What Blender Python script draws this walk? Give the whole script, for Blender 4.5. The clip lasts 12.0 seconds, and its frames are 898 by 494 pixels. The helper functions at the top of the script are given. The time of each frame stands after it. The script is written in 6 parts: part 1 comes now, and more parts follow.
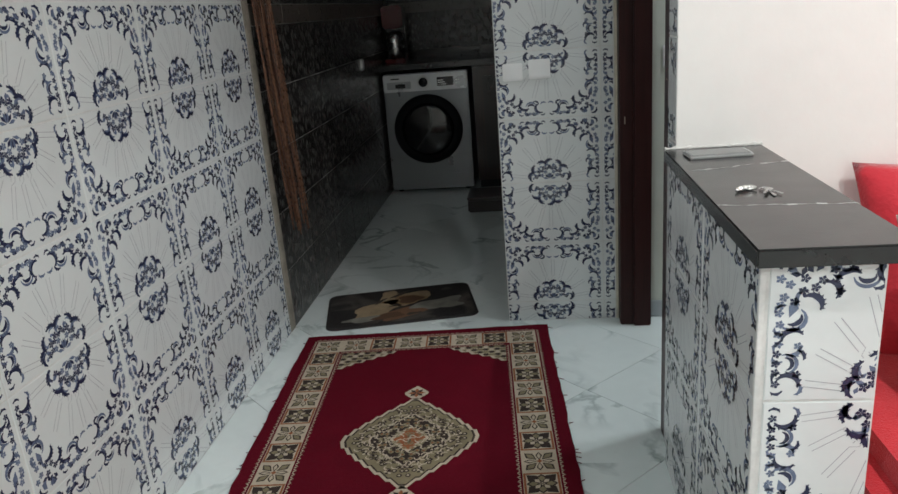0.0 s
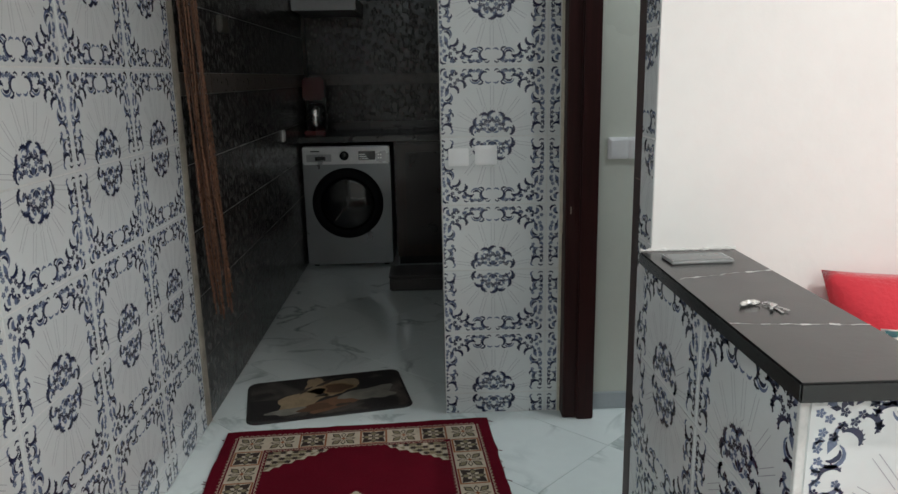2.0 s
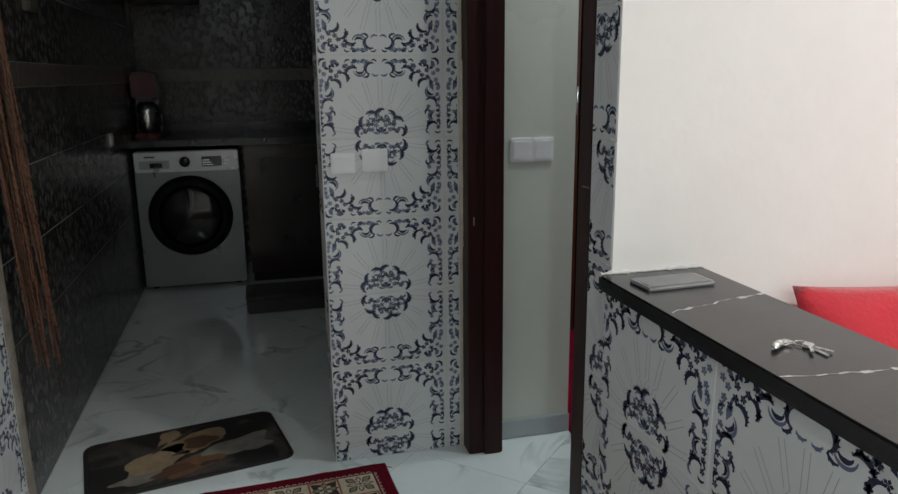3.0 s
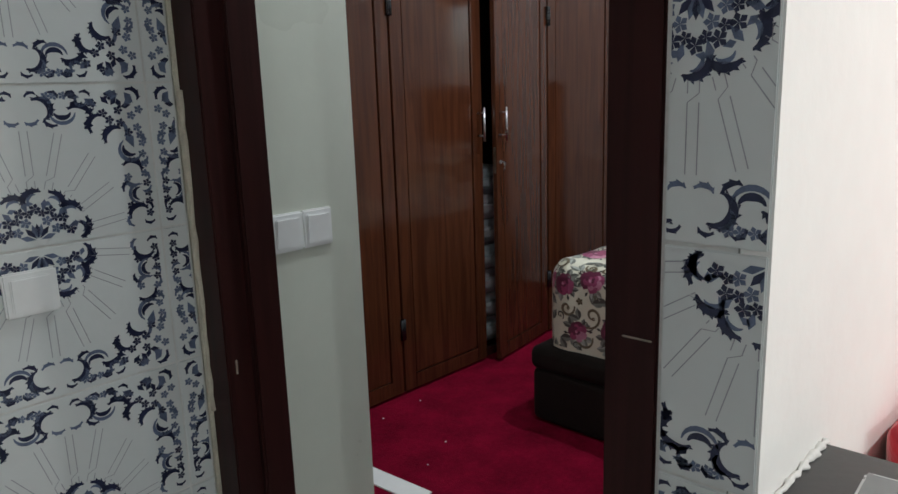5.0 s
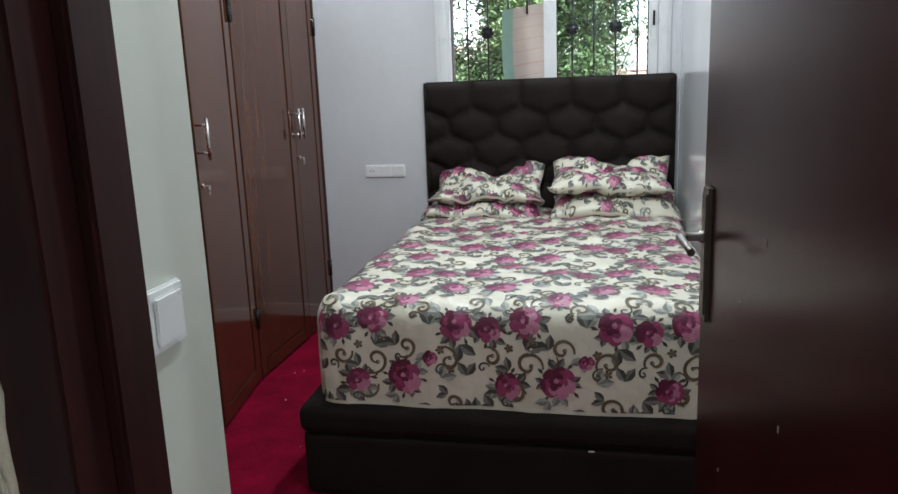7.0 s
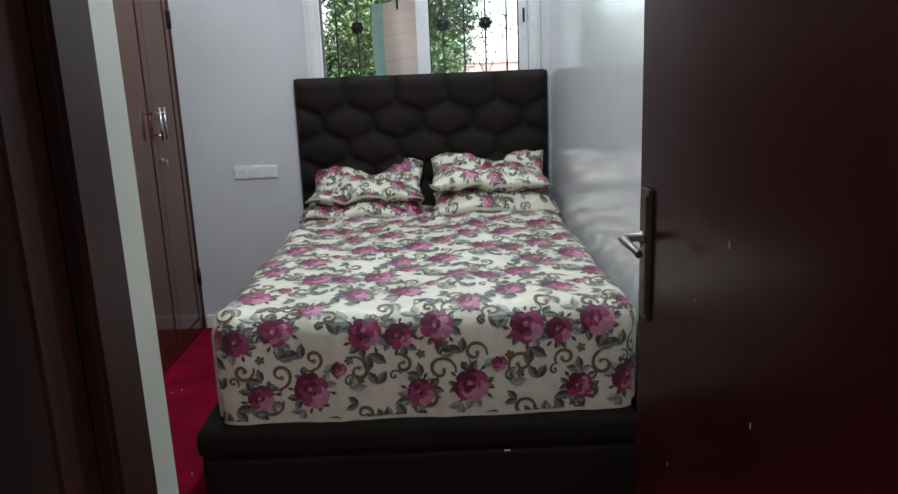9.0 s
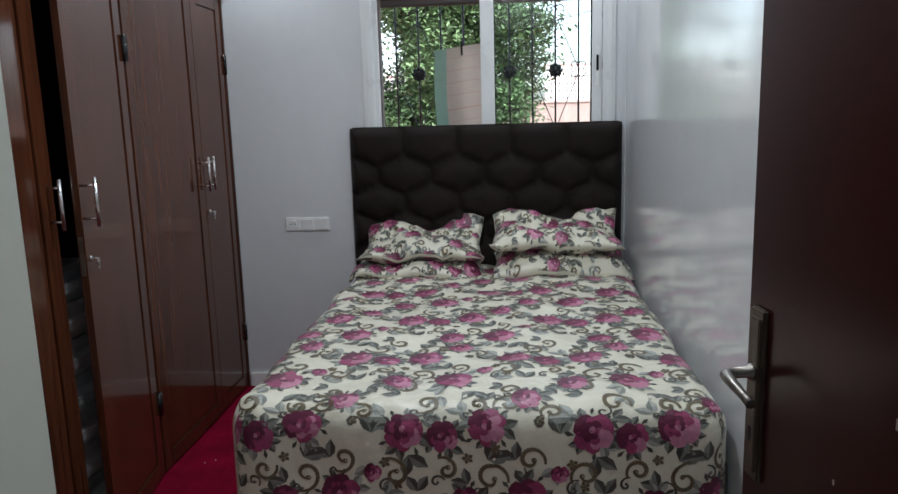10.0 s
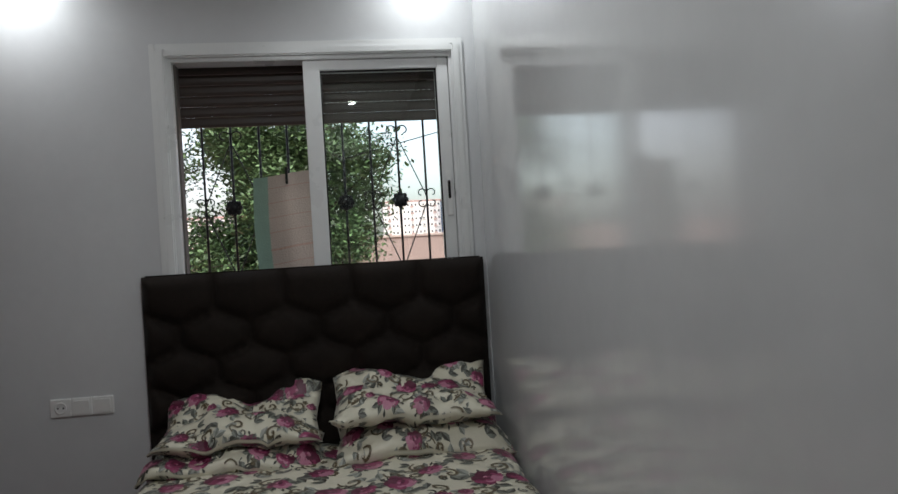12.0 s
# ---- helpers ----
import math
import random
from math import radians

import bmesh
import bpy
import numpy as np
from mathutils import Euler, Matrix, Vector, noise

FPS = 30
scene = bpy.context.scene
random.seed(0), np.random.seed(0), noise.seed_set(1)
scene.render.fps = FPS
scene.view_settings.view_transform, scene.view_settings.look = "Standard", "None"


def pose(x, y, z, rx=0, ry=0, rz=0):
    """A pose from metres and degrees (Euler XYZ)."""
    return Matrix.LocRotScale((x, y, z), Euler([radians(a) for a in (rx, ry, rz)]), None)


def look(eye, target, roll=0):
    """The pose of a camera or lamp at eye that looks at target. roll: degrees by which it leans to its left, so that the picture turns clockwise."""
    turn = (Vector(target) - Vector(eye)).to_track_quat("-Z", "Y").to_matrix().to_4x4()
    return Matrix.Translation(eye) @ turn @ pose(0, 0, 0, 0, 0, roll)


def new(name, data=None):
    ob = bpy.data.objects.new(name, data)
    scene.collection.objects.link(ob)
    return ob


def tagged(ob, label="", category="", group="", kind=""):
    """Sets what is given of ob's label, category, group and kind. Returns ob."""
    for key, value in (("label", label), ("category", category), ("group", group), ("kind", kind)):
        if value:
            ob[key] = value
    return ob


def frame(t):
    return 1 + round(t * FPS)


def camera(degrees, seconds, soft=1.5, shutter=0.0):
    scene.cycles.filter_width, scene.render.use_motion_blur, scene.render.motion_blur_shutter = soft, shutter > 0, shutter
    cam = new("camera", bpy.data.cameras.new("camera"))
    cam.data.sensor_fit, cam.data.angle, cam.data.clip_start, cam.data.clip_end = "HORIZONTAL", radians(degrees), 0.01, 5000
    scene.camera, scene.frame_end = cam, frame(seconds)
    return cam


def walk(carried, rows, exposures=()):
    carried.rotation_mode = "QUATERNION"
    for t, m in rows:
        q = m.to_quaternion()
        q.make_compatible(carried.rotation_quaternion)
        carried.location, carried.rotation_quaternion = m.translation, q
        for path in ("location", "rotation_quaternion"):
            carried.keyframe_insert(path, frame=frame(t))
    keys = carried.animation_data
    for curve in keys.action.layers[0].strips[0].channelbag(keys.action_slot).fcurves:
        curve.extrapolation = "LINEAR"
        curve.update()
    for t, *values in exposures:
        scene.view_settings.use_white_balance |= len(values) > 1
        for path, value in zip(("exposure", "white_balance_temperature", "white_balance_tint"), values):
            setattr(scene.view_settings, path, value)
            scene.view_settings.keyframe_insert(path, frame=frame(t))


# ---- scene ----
cam = camera(62.2, 12.0)
PATH = [
    (0, (0.033, 0.158, 1.252), (-0.204, 2.05, 0.646), -4.6),
    (0.5, (0.034, 0.153, 1.235), (-0.209, 2.001, 0.509), -4.9),
    (1, (0.036, 0.139, 1.246), (-0.188, 1.978, 0.493), -4.8),
    (1.5, (-0.004, 0.17, 1.288), (-0.134, 2.087, 0.731), -2.6),
    (2, (-0.149, 0.299, 1.3), (-0.096, 2.247, 0.853), -1.1),
    (2.5, (-0.248, 0.44, 1.284), (-0.001, 2.375, 0.84), -0.4),
    (3, (-0.287, 0.702, 1.274), (0.194, 2.59, 0.824), -0.6),
    (3.2, (-0.311, 0.803, 1.278), (0.247, 2.671, 0.83), -0.2),
    (4.8, (-0.315, 1.676, 1.312), (1.03, 3.097, 0.898), -2.5),
    (5, (-0.305, 1.766, 1.308), (1.118, 3.107, 0.891), -1.9),
    (5.5, (-0.33, 2.01, 1.308), (1.36, 2.993, 0.886), -1.5),
    (6, (-0.328, 2.201, 1.309), (1.477, 2.948, 0.88), -1.6),
    (6.5, (-0.233, 2.367, 1.304), (1.632, 2.952, 0.879), -2.4),
    (7, (-0.167, 2.508, 1.294), (1.751, 2.891, 0.875), -2.2),
    (7.2, (-0.142, 2.568, 1.291), (1.782, 2.853, 0.826), -3.9),
    (8.8, (-0.14, 2.685, 1.318), (1.805, 2.679, 0.853), -2.5),
    (9, (-0.117, 2.682, 1.319), (1.831, 2.663, 0.866), -2.3),
    (9.5, (0.004, 2.672, 1.338), (1.954, 2.668, 0.897), -2.3),
    (10, (0.193, 2.65, 1.377), (2.155, 2.807, 1.025), -1.6),
    (10.5, (0.364, 2.685, 1.375), (2.337, 2.853, 1.095), -1.1),
    (11, (0.545, 2.714, 1.39), (2.537, 2.745, 1.222), -2.3),
    (11.5, (0.718, 2.707, 1.378), (2.714, 2.633, 1.277), -2.6),
    (12, (0.879, 2.639, 1.384), (2.86, 2.366, 1.371), -3.4),
]
EXPOSURES = [(0, 0.05, 6320, 10), (2, -0.08, 6320, 10), (3, -0.24, 6320, 10), (5, 0.05, 6300, 10), (5.5, 0.54, 6260, 10), (6, 0.66, 6200, 10), (6.5, 0.64, 6200, 10), (7, 0.5, 6200, 11), (9, 0.25, 6150, 11), (9.5, 0.11, 6180, 12), (10, -0.09, 6150, 12), (10.5, -0.34, 6200, 9), (11, -0.69, 6270, 7), (12, -1.08, 6640, 13)]
walk(cam, [(t, look(eye, target, roll)) for t, eye, target, roll in PATH], EXPOSURES)

# ---- light ----
world = bpy.data.worlds.new("overcast sky")
scene.world = world
world.use_nodes = True
wn = world.node_tree.nodes
sky = wn.new("ShaderNodeTexSky")
sky.sky_type, sky.sun_disc = "NISHITA", False
sky.sun_elevation, sky.sun_rotation = radians(49), radians(253)
sky.air_density, sky.dust_density = 1.0, 4.0
hsv = wn.new("ShaderNodeHueSaturation")
hsv.inputs["Saturation"].default_value = 0.55
hsv.inputs["Value"].default_value = 6.0
world.node_tree.links.new(sky.outputs[0], hsv.inputs["Color"])
world.node_tree.links.new(hsv.outputs[0], wn["Background"].inputs["Color"])
wn["Background"].inputs["Strength"].default_value = 0.15
sun = new("sun", bpy.data.lights.new("sun", "SUN"))
sun.data.energy, sun.data.angle, sun.data.color = 1.5, radians(15), (1, 0.97, 0.92)
sun.matrix_world = look((-10, -3, 12), (0, 0, 0))

CEIL = 2.5


# ---- materials ----
def mat(name, col, rough=0.5, metal=0.0, var=0.12, scale=6.0, bump=0.05, bscale=90.0, spec=0.5, coat=0.0, sheen=0.0,
        per_piece=0.0, stretch=(1, 1, 1), rough_var=0.1):
    """A surface with colour varied at two scales, uneven gloss and fine relief; per_piece varies piece from piece."""
    m = bpy.data.materials.new(name)
    m.use_nodes = True
    t, b = m.node_tree, m.node_tree.nodes["Principled BSDF"]
    n, ln = t.nodes, t.links
    co, mp = n.new("ShaderNodeTexCoord"), n.new("ShaderNodeMapping")
    mp.inputs["Scale"].default_value = stretch
    ln.new(co.outputs["Object"], mp.inputs["Vector"])
    big, small = n.new("ShaderNodeTexNoise"), n.new("ShaderNodeTexNoise")
    big.inputs["Scale"].default_value, small.inputs["Scale"].default_value = scale, scale * 9
    big.inputs["Detail"].default_value, small.inputs["Detail"].default_value = 4, 3
    for k in (big, small):
        ln.new(mp.outputs[0], k.inputs["Vector"])
    mix = n.new("ShaderNodeMath")
    mix.operation = "MULTIPLY_ADD"
    ln.new(small.outputs[0], mix.inputs[0])
    mix.inputs[1].default_value = 0.5
    ln.new(big.outputs[0], mix.inputs[2])
    ramp = n.new("ShaderNodeMapRange")
    ramp.inputs["From Min"].default_value, ramp.inputs["From Max"].default_value = 0.4, 1.1
    ramp.inputs["To Min"].default_value, ramp.inputs["To Max"].default_value = 1 - var, 1 + var
    ln.new(mix.outputs[0], ramp.inputs["Value"])
    fac = ramp.outputs[0]
    if per_piece:
        info, pr, mul = n.new("ShaderNodeObjectInfo"), n.new("ShaderNodeMapRange"), n.new("ShaderNodeMath")
        pr.inputs["To Min"].default_value, pr.inputs["To Max"].default_value = 1 - per_piece, 1 + per_piece
        ln.new(info.outputs["Random"], pr.inputs["Value"])
        mul.operation = "MULTIPLY"
        ln.new(fac, mul.inputs[0]), ln.new(pr.outputs[0], mul.inputs[1])
        fac = mul.outputs[0]
    vm = n.new("ShaderNodeVectorMath")
    vm.operation = "SCALE"
    vm.inputs[0].default_value = col
    ln.new(fac, vm.inputs["Scale"])
    ln.new(vm.outputs[0], b.inputs["Base Color"])
    rr = n.new("ShaderNodeMapRange")
    rr.inputs["To Min"].default_value, rr.inputs["To Max"].default_value = max(0.02, rough - rough_var), min(1, rough + rough_var)
    ln.new(big.outputs[0], rr.inputs["Value"])
    ln.new(rr.outputs[0], b.inputs["Roughness"])
    b.inputs["Metallic"].default_value = metal
    b.inputs["Specular IOR Level"].default_value = spec
    b.inputs["Coat Weight"].default_value = coat
    b.inputs["Coat Roughness"].default_value = 0.08
    if sheen:
        b.inputs["Sheen Weight"].default_value, b.inputs["Sheen Roughness"].default_value = sheen, 0.4
    if bump:
        bt, bn = n.new("ShaderNodeTexNoise"), n.new("ShaderNodeBump")
        bt.inputs["Scale"].default_value, bt.inputs["Detail"].default_value = bscale, 3
        ln.new(mp.outputs[0], bt.inputs["Vector"])
        bn.inputs["Strength"].default_value, bn.inputs["Distance"].default_value = bump, 0.01
        ln.new(bt.outputs[0], bn.inputs["Height"])
        ln.new(bn.outputs[0], b.inputs["Normal"])
    return m


def veined(name, col, vein, scale, rough, width=0.03, strength=0.7, shift=0.0):
    """Polished stone with thin wandering veins."""
    m = mat(name, col, rough, var=0.05, scale=2.5, bump=0, rough_var=0.04)
    t = m.node_tree
    n, ln, b = t.nodes, t.links, t.nodes["Principled BSDF"]
    base = b.inputs["Base Color"].links[0].from_socket
    co, mp, wob, add = n.new("ShaderNodeTexCoord"), n.new("ShaderNodeMapping"), n.new("ShaderNodeTexNoise"), n.new("ShaderNodeMixRGB")
    info = n.new("ShaderNodeObjectInfo")
    comb = n.new("ShaderNodeCombineXYZ")
    k = n.new("ShaderNodeMath")
    k.operation = "MULTIPLY"
    k.inputs[1].default_value = 37.0 if shift else 0.0
    ln.new(info.outputs["Random"], k.inputs[0])
    for i in range(3):
        ln.new(k.outputs[0], comb.inputs[i])
    ln.new(comb.outputs[0], mp.inputs["Location"])
    ln.new(co.outputs["Object"], mp.inputs["Vector"])
    ns = n.new("ShaderNodeTexNoise")
    ns.inputs["Scale"].default_value, ns.inputs["Detail"].default_value, ns.inputs["Distortion"].default_value = scale, 5, 0.8
    ln.new(mp.outputs[0], ns.inputs["Vector"])
    d = n.new("ShaderNodeMath")
    d.operation = "SUBTRACT"
    ln.new(ns.outputs[0], d.inputs[0])
    d.inputs[1].default_value = 0.5
    a = n.new("ShaderNodeMath")
    a.operation = "ABSOLUTE"
    ln.new(d.outputs[0], a.inputs[0])
    r = n.new("ShaderNodeMapRange")
    r.inputs["From Min"].default_value, r.inputs["From Max"].default_value = 0.0, width
    r.inputs["To Min"].default_value, r.inputs["To Max"].default_value = strength, 0.0
    ln.new(a.outputs[0], r.inputs["Value"])
    gate = n.new("ShaderNodeTexNoise")
    gate.inputs["Scale"].default_value = scale * 0.7
    ln.new(mp.outputs[0], gate.inputs["Vector"])
    gr = n.new("ShaderNodeMapRange")
    gr.inputs["From Min"].default_value, gr.inputs["From Max"].default_value = 0.45, 0.62
    ln.new(gate.outputs[0], gr.inputs["Value"])
    g = n.new("ShaderNodeMath")
    g.operation = "MULTIPLY"
    ln.new(r.outputs[0], g.inputs[0]), ln.new(gr.outputs[0], g.inputs[1])
    ln.new(g.outputs[0], add.inputs[0])
    ln.new(base, add.inputs[1])
    add.inputs[2].default_value = (*vein, 1)
    ln.new(add.outputs[0], b.inputs["Base Color"])
    return m


def woody(name, col, dark, rough, coat, axis_scale=(14, 14, 0.9), per=0.0):
    """Varnished timber with a long grain."""
    m = mat(name, col, rough, var=0.12, scale=3, bump=0, bscale=30, coat=coat, stretch=axis_scale, per_piece=per, rough_var=0.012)
    t = m.node_tree
    n, ln, b = t.nodes, t.links, t.nodes["Principled BSDF"]
    base = b.inputs["Base Color"].links[0].from_socket
    co, mp, ns, mix = n.new("ShaderNodeTexCoord"), n.new("ShaderNodeMapping"), n.new("ShaderNodeTexNoise"), n.new("ShaderNodeMixRGB")
    mp.inputs["Scale"].default_value = axis_scale
    ns.inputs["Scale"].default_value, ns.inputs["Detail"].default_value, ns.inputs["Distortion"].default_value = 2.2, 6, 1.2
    ln.new(co.outputs["Object"], mp.inputs["Vector"]), ln.new(mp.outputs[0], ns.inputs["Vector"])
    r = n.new("ShaderNodeMapRange")
    r.inputs["From Min"].default_value, r.inputs["From Max"].default_value = 0.4, 0.65
    ln.new(ns.outputs[0], r.inputs["Value"]), ln.new(r.outputs[0], mix.inputs[0])
    ln.new(base, mix.inputs[1])
    mix.inputs[2].default_value = (*dark, 1)
    ln.new(mix.outputs[0], b.inputs["Base Color"])
    return m


def glowing(name, col, strength):
    m = bpy.data.materials.new(name)
    m.use_nodes = True
    b = m.node_tree.nodes["Principled BSDF"]
    b.inputs["Base Color"].default_value = (*col, 1)
    b.inputs["Emission Color"].default_value = (*col, 1)
    b.inputs["Emission Strength"].default_value = strength
    return m


def glassy(name, col=(1, 1, 1), rough=0.0):
    m = bpy.data.materials.new(name)
    m.use_nodes = True
    b = m.node_tree.nodes["Principled BSDF"]
    b.inputs["Base Color"].default_value = (*col, 1)
    b.inputs["Roughness"].default_value = rough
    b.inputs["Transmission Weight"].default_value = 1
    b.inputs["IOR"].default_value = 1.45
    return m


M_TILE = mat("glazed white tile", (0.66, 0.68, 0.67), 0.16, var=0.04, scale=5, bump=0.015, bscale=14, per_piece=0.03)
M_NAVY = mat("navy tile print", (0.026, 0.031, 0.068), 0.2, var=0.35, scale=60, bump=0)
M_BLUE = mat("blue tile print", (0.125, 0.155, 0.235), 0.2, var=0.4, scale=50, bump=0)
M_LINE = mat("grey tile line", (0.33, 0.33, 0.36), 0.2, var=0.2, scale=30, bump=0)
M_PALEGROUT = mat("pale wall grout", (0.62, 0.615, 0.59), 0.8, var=0.2, scale=12, bump=0.1)
M_GROUT = mat("tile grout", (0.5, 0.48, 0.43), 0.85, var=0.25, scale=12, bump=0.2)
M_FLOOR = veined("polished marble tile", (0.76, 0.82, 0.80), (0.26, 0.33, 0.32), 2.6, 0.1, 0.035, 0.8, 1.0)
M_WHITE = mat("white painted plaster", (0.80, 0.79, 0.76), 0.6, var=0.04, scale=2, bump=0.06, bscale=45)
M_CEIL = mat("ceiling paint", (0.8, 0.8, 0.78), 0.7, var=0.03, scale=2, bump=0.04)
M_GREEN = mat("pale green gloss paint", (0.65, 0.67, 0.585), 0.3, var=0.04, scale=3, bump=0.05, bscale=30)
M_BEDWALL = mat("white bedroom paint", (0.66, 0.67, 0.685), 0.38, var=0.05, scale=2.5, bump=0.04, bscale=25)
M_GLOSSWALL = mat("glossy white paint", (0.66, 0.67, 0.675), 0.13, var=0.05, scale=2.0, bump=0.012, bscale=4, spec=0.55, rough_var=0.05, coat=0.4)
M_SKIRT = mat("grey painted skirting", (0.42, 0.45, 0.46), 0.5, var=0.08)
M_JAMB = woody("dark brown door paint", (0.034, 0.0088, 0.0078), (0.021, 0.0058, 0.0052), 0.42, 0.0)
M_JAMB.node_tree.nodes["Principled BSDF"].inputs["Specular IOR Level"].default_value = 0.25
M_LEAF = woody("dark varnished door wood", (0.036, 0.0066, 0.0054), (0.025, 0.0048, 0.0042), 0.25, 0.03, (2, 2, 0.6))
M_LEAF.node_tree.nodes["Principled BSDF"].inputs["Specular IOR Level"].default_value = 0.4
M_WARD = woody("red-brown varnished wood", (0.088, 0.028, 0.0125), (0.055, 0.0175, 0.0085), 0.10, 0.05)
M_WARD.node_tree.nodes["Principled BSDF"].inputs["Specular IOR Level"].default_value = 0.42
M_WARDDARK = woody("dark wardrobe edge", (0.06, 0.022, 0.014), (0.035, 0.013, 0.009), 0.3, 0.4)
M_BLACK = mat("black void", (0.012, 0.011, 0.010), 0.8, var=0.2)
M_GRANITE = mat("black marble worktop", (0.013, 0.013, 0.013), 0.22, var=0.25, scale=10, bump=0.02)
M_CARPET = mat("crimson carpet", (0.225, 0.004, 0.025), 0.95, var=0.42, scale=7, bump=0.9, bscale=260, spec=0.05)
M_VELVET = mat("dark brown velvet", (0.015, 0.011, 0.009), 0.8, var=0.35, scale=7, bump=0.15, bscale=180, sheen=0.06, spec=0.15)
M_STEEL = mat("brushed steel", (0.62, 0.62, 0.62), 0.28, metal=1.0, var=0.1, scale=20, bump=0.02)
M_SILVER = mat("silver appliance paint", (0.20, 0.21, 0.22), 0.3, metal=0.7, var=0.04, bump=0.01)
M_DARKPL = mat("black gloss plastic", (0.012, 0.012, 0.013), 0.12, var=0.1, bump=0)
M_WHITEPL = mat("white plastic", (0.86, 0.86, 0.85), 0.3, var=0.04, bump=0.01)
M_PVC = mat("white window profile", (0.78, 0.79, 0.79), 0.3, var=0.03, bump=0.01)
M_GLASS = glassy("window glass", (0.85, 0.93, 0.90))


# ---- mesh helpers ----
def box(bm, x0, x1, y0, y1, z0, z1, bevel=0.0, mi=0):
    vs = [bm.verts.new((x, y, z)) for x in (x0, x1) for y in (y0, y1) for z in (z0, z1)]
    fs = [bm.faces.new([vs[i] for i in q]) for q in ((0, 1, 3, 2), (4, 6, 7, 5), (0, 4, 5, 1), (2, 3, 7, 6), (0, 2, 6, 4), (1, 5, 7, 3))]
    for f in fs:
        f.material_index = mi
    if bevel:
        bmesh.ops.recalc_face_normals(bm, faces=fs)
        bmesh.ops.bevel(bm, geom=list({e for f in fs for e in f.edges}), offset=bevel, segments=2, affect="EDGES")
    return bm


def tube(bm, points, r, sides=8, cap=True, mi=0):
    """A round bar along points; r may be a number or one radius a point."""
    rings, prev = [], None
    points = [Vector(p) for p in points]
    for i, p in enumerate(points):
        d = (points[min(i + 1, len(points) - 1)] - points[max(i - 1, 0)]).normalized()
        side = d.orthogonal() if prev is None else (prev - d * prev.dot(d))
        side.normalize()
        prev, up, rad = side, d.cross(side), (r[i] if isinstance(r, (list, tuple)) else r)
        rings.append([bm.verts.new(p + (side * math.cos(2 * math.pi * k / sides) + up * math.sin(2 * math.pi * k / sides)) * rad) for k in range(sides)])
    for a, b in zip(rings, rings[1:]):
        for k in range(sides):
            f = bm.faces.new((a[k], a[(k + 1) % sides], b[(k + 1) % sides], b[k]))
            f.smooth, f.material_index = True, mi
    if cap:
        bm.faces.new(rings[0][::-1]).material_index = mi
        bm.faces.new(rings[-1]).material_index = mi
    return bm


def lathe(bm, profile, at=(0, 0, 0), sides=20, axis="z", mi=0):
    """Turns (radius, height) pairs round an axis through at."""
    rings = []
    for r, h in profile:
        ring = []
        for k in range(sides):
            a = 2 * math.pi * k / sides
            c, s = r * math.cos(a), r * math.sin(a)
            v = {"z": (c, s, h), "y": (c, h, s), "x": (h, c, s)}[axis]
            ring.append(bm.verts.new(Vector(v) + Vector(at)))
        rings.append(ring)
    for a, b in zip(rings, rings[1:]):
        for k in range(sides):
            f = bm.faces.new((a[k], a[(k + 1) % sides], b[(k + 1) % sides], b[k]))
            f.smooth, f.material_index = True, mi
    bm.faces.new(rings[0][::-1]).material_index = mi
    bm.faces.new(rings[-1]).material_index = mi
    return bm


def finish(bm, name, mats):
    bmesh.ops.recalc_face_normals(bm, faces=bm.faces)
    me = bpy.data.meshes.new(name)
    bm.to_mesh(me)
    bm.free()
    for m in (mats if isinstance(mats, (list, tuple)) else [mats]):
        me.materials.append(m)
    return me


def part(name, bm, material, parent, label="", kind="", at=None):
    ob = new(name, finish(bm, name, material))
    ob.parent = parent
    if at:
        ob.location = at
    if label or kind:
        tagged(ob, label, kind=kind)
    return ob


def thing(name, label, category, at=(0, 0, 0), turn=0.0, group=""):
    ob = new(name)
    ob.empty_display_size = 0.05
    ob.location, ob.rotation_euler = at, (0, 0, radians(turn))
    return tagged(ob, label, category, group)


def setting(name, bm, material, label, category):
    return tagged(new(name, finish(bm, name, material)), label, category, kind="structure")


def B(*a, **k):
    return box(bmesh.new(), *a, **k)

# ---- structure ----
LW, PY, DX0, DX1 = -1.02, 3.02, 0.355, 0.47          # hall wall, pillar face, door wall
SY, BY, WX, WY = 2.005, 2.088, 3.80, 4.60             # salon wall, bedroom side wall, window wall, wall behind the wardrobe
KY, ENDY, EAST = 6.02, -2.6, 3.4                       # kitchen back wall, wall behind the walk, far salon wall

setting("floor", B(LW - 0.2, 4.0, ENDY - 0.2, KY + 0.2, -0.15, -0.006), M_GROUT, "grey mortar bed under polished marble floor tiles", "floor")
setting("ceiling", B(LW - 0.2, 4.0, ENDY - 0.2, KY + 0.2, CEIL, CEIL + 0.12), M_CEIL, "plain white painted plaster ceiling", "ceiling")
wall_west = setting("wall_west", B(LW - 0.2, LW - 0.002, ENDY, KY, -0.006, CEIL), M_PALEGROUT, "hall and kitchen wall covered in patterned glazed tiles", "wall")
setting("wall_south", B(LW - 0.2, EAST + 0.15, ENDY - 0.15, ENDY, -0.006, CEIL), M_WHITE, "plain white painted wall", "wall")
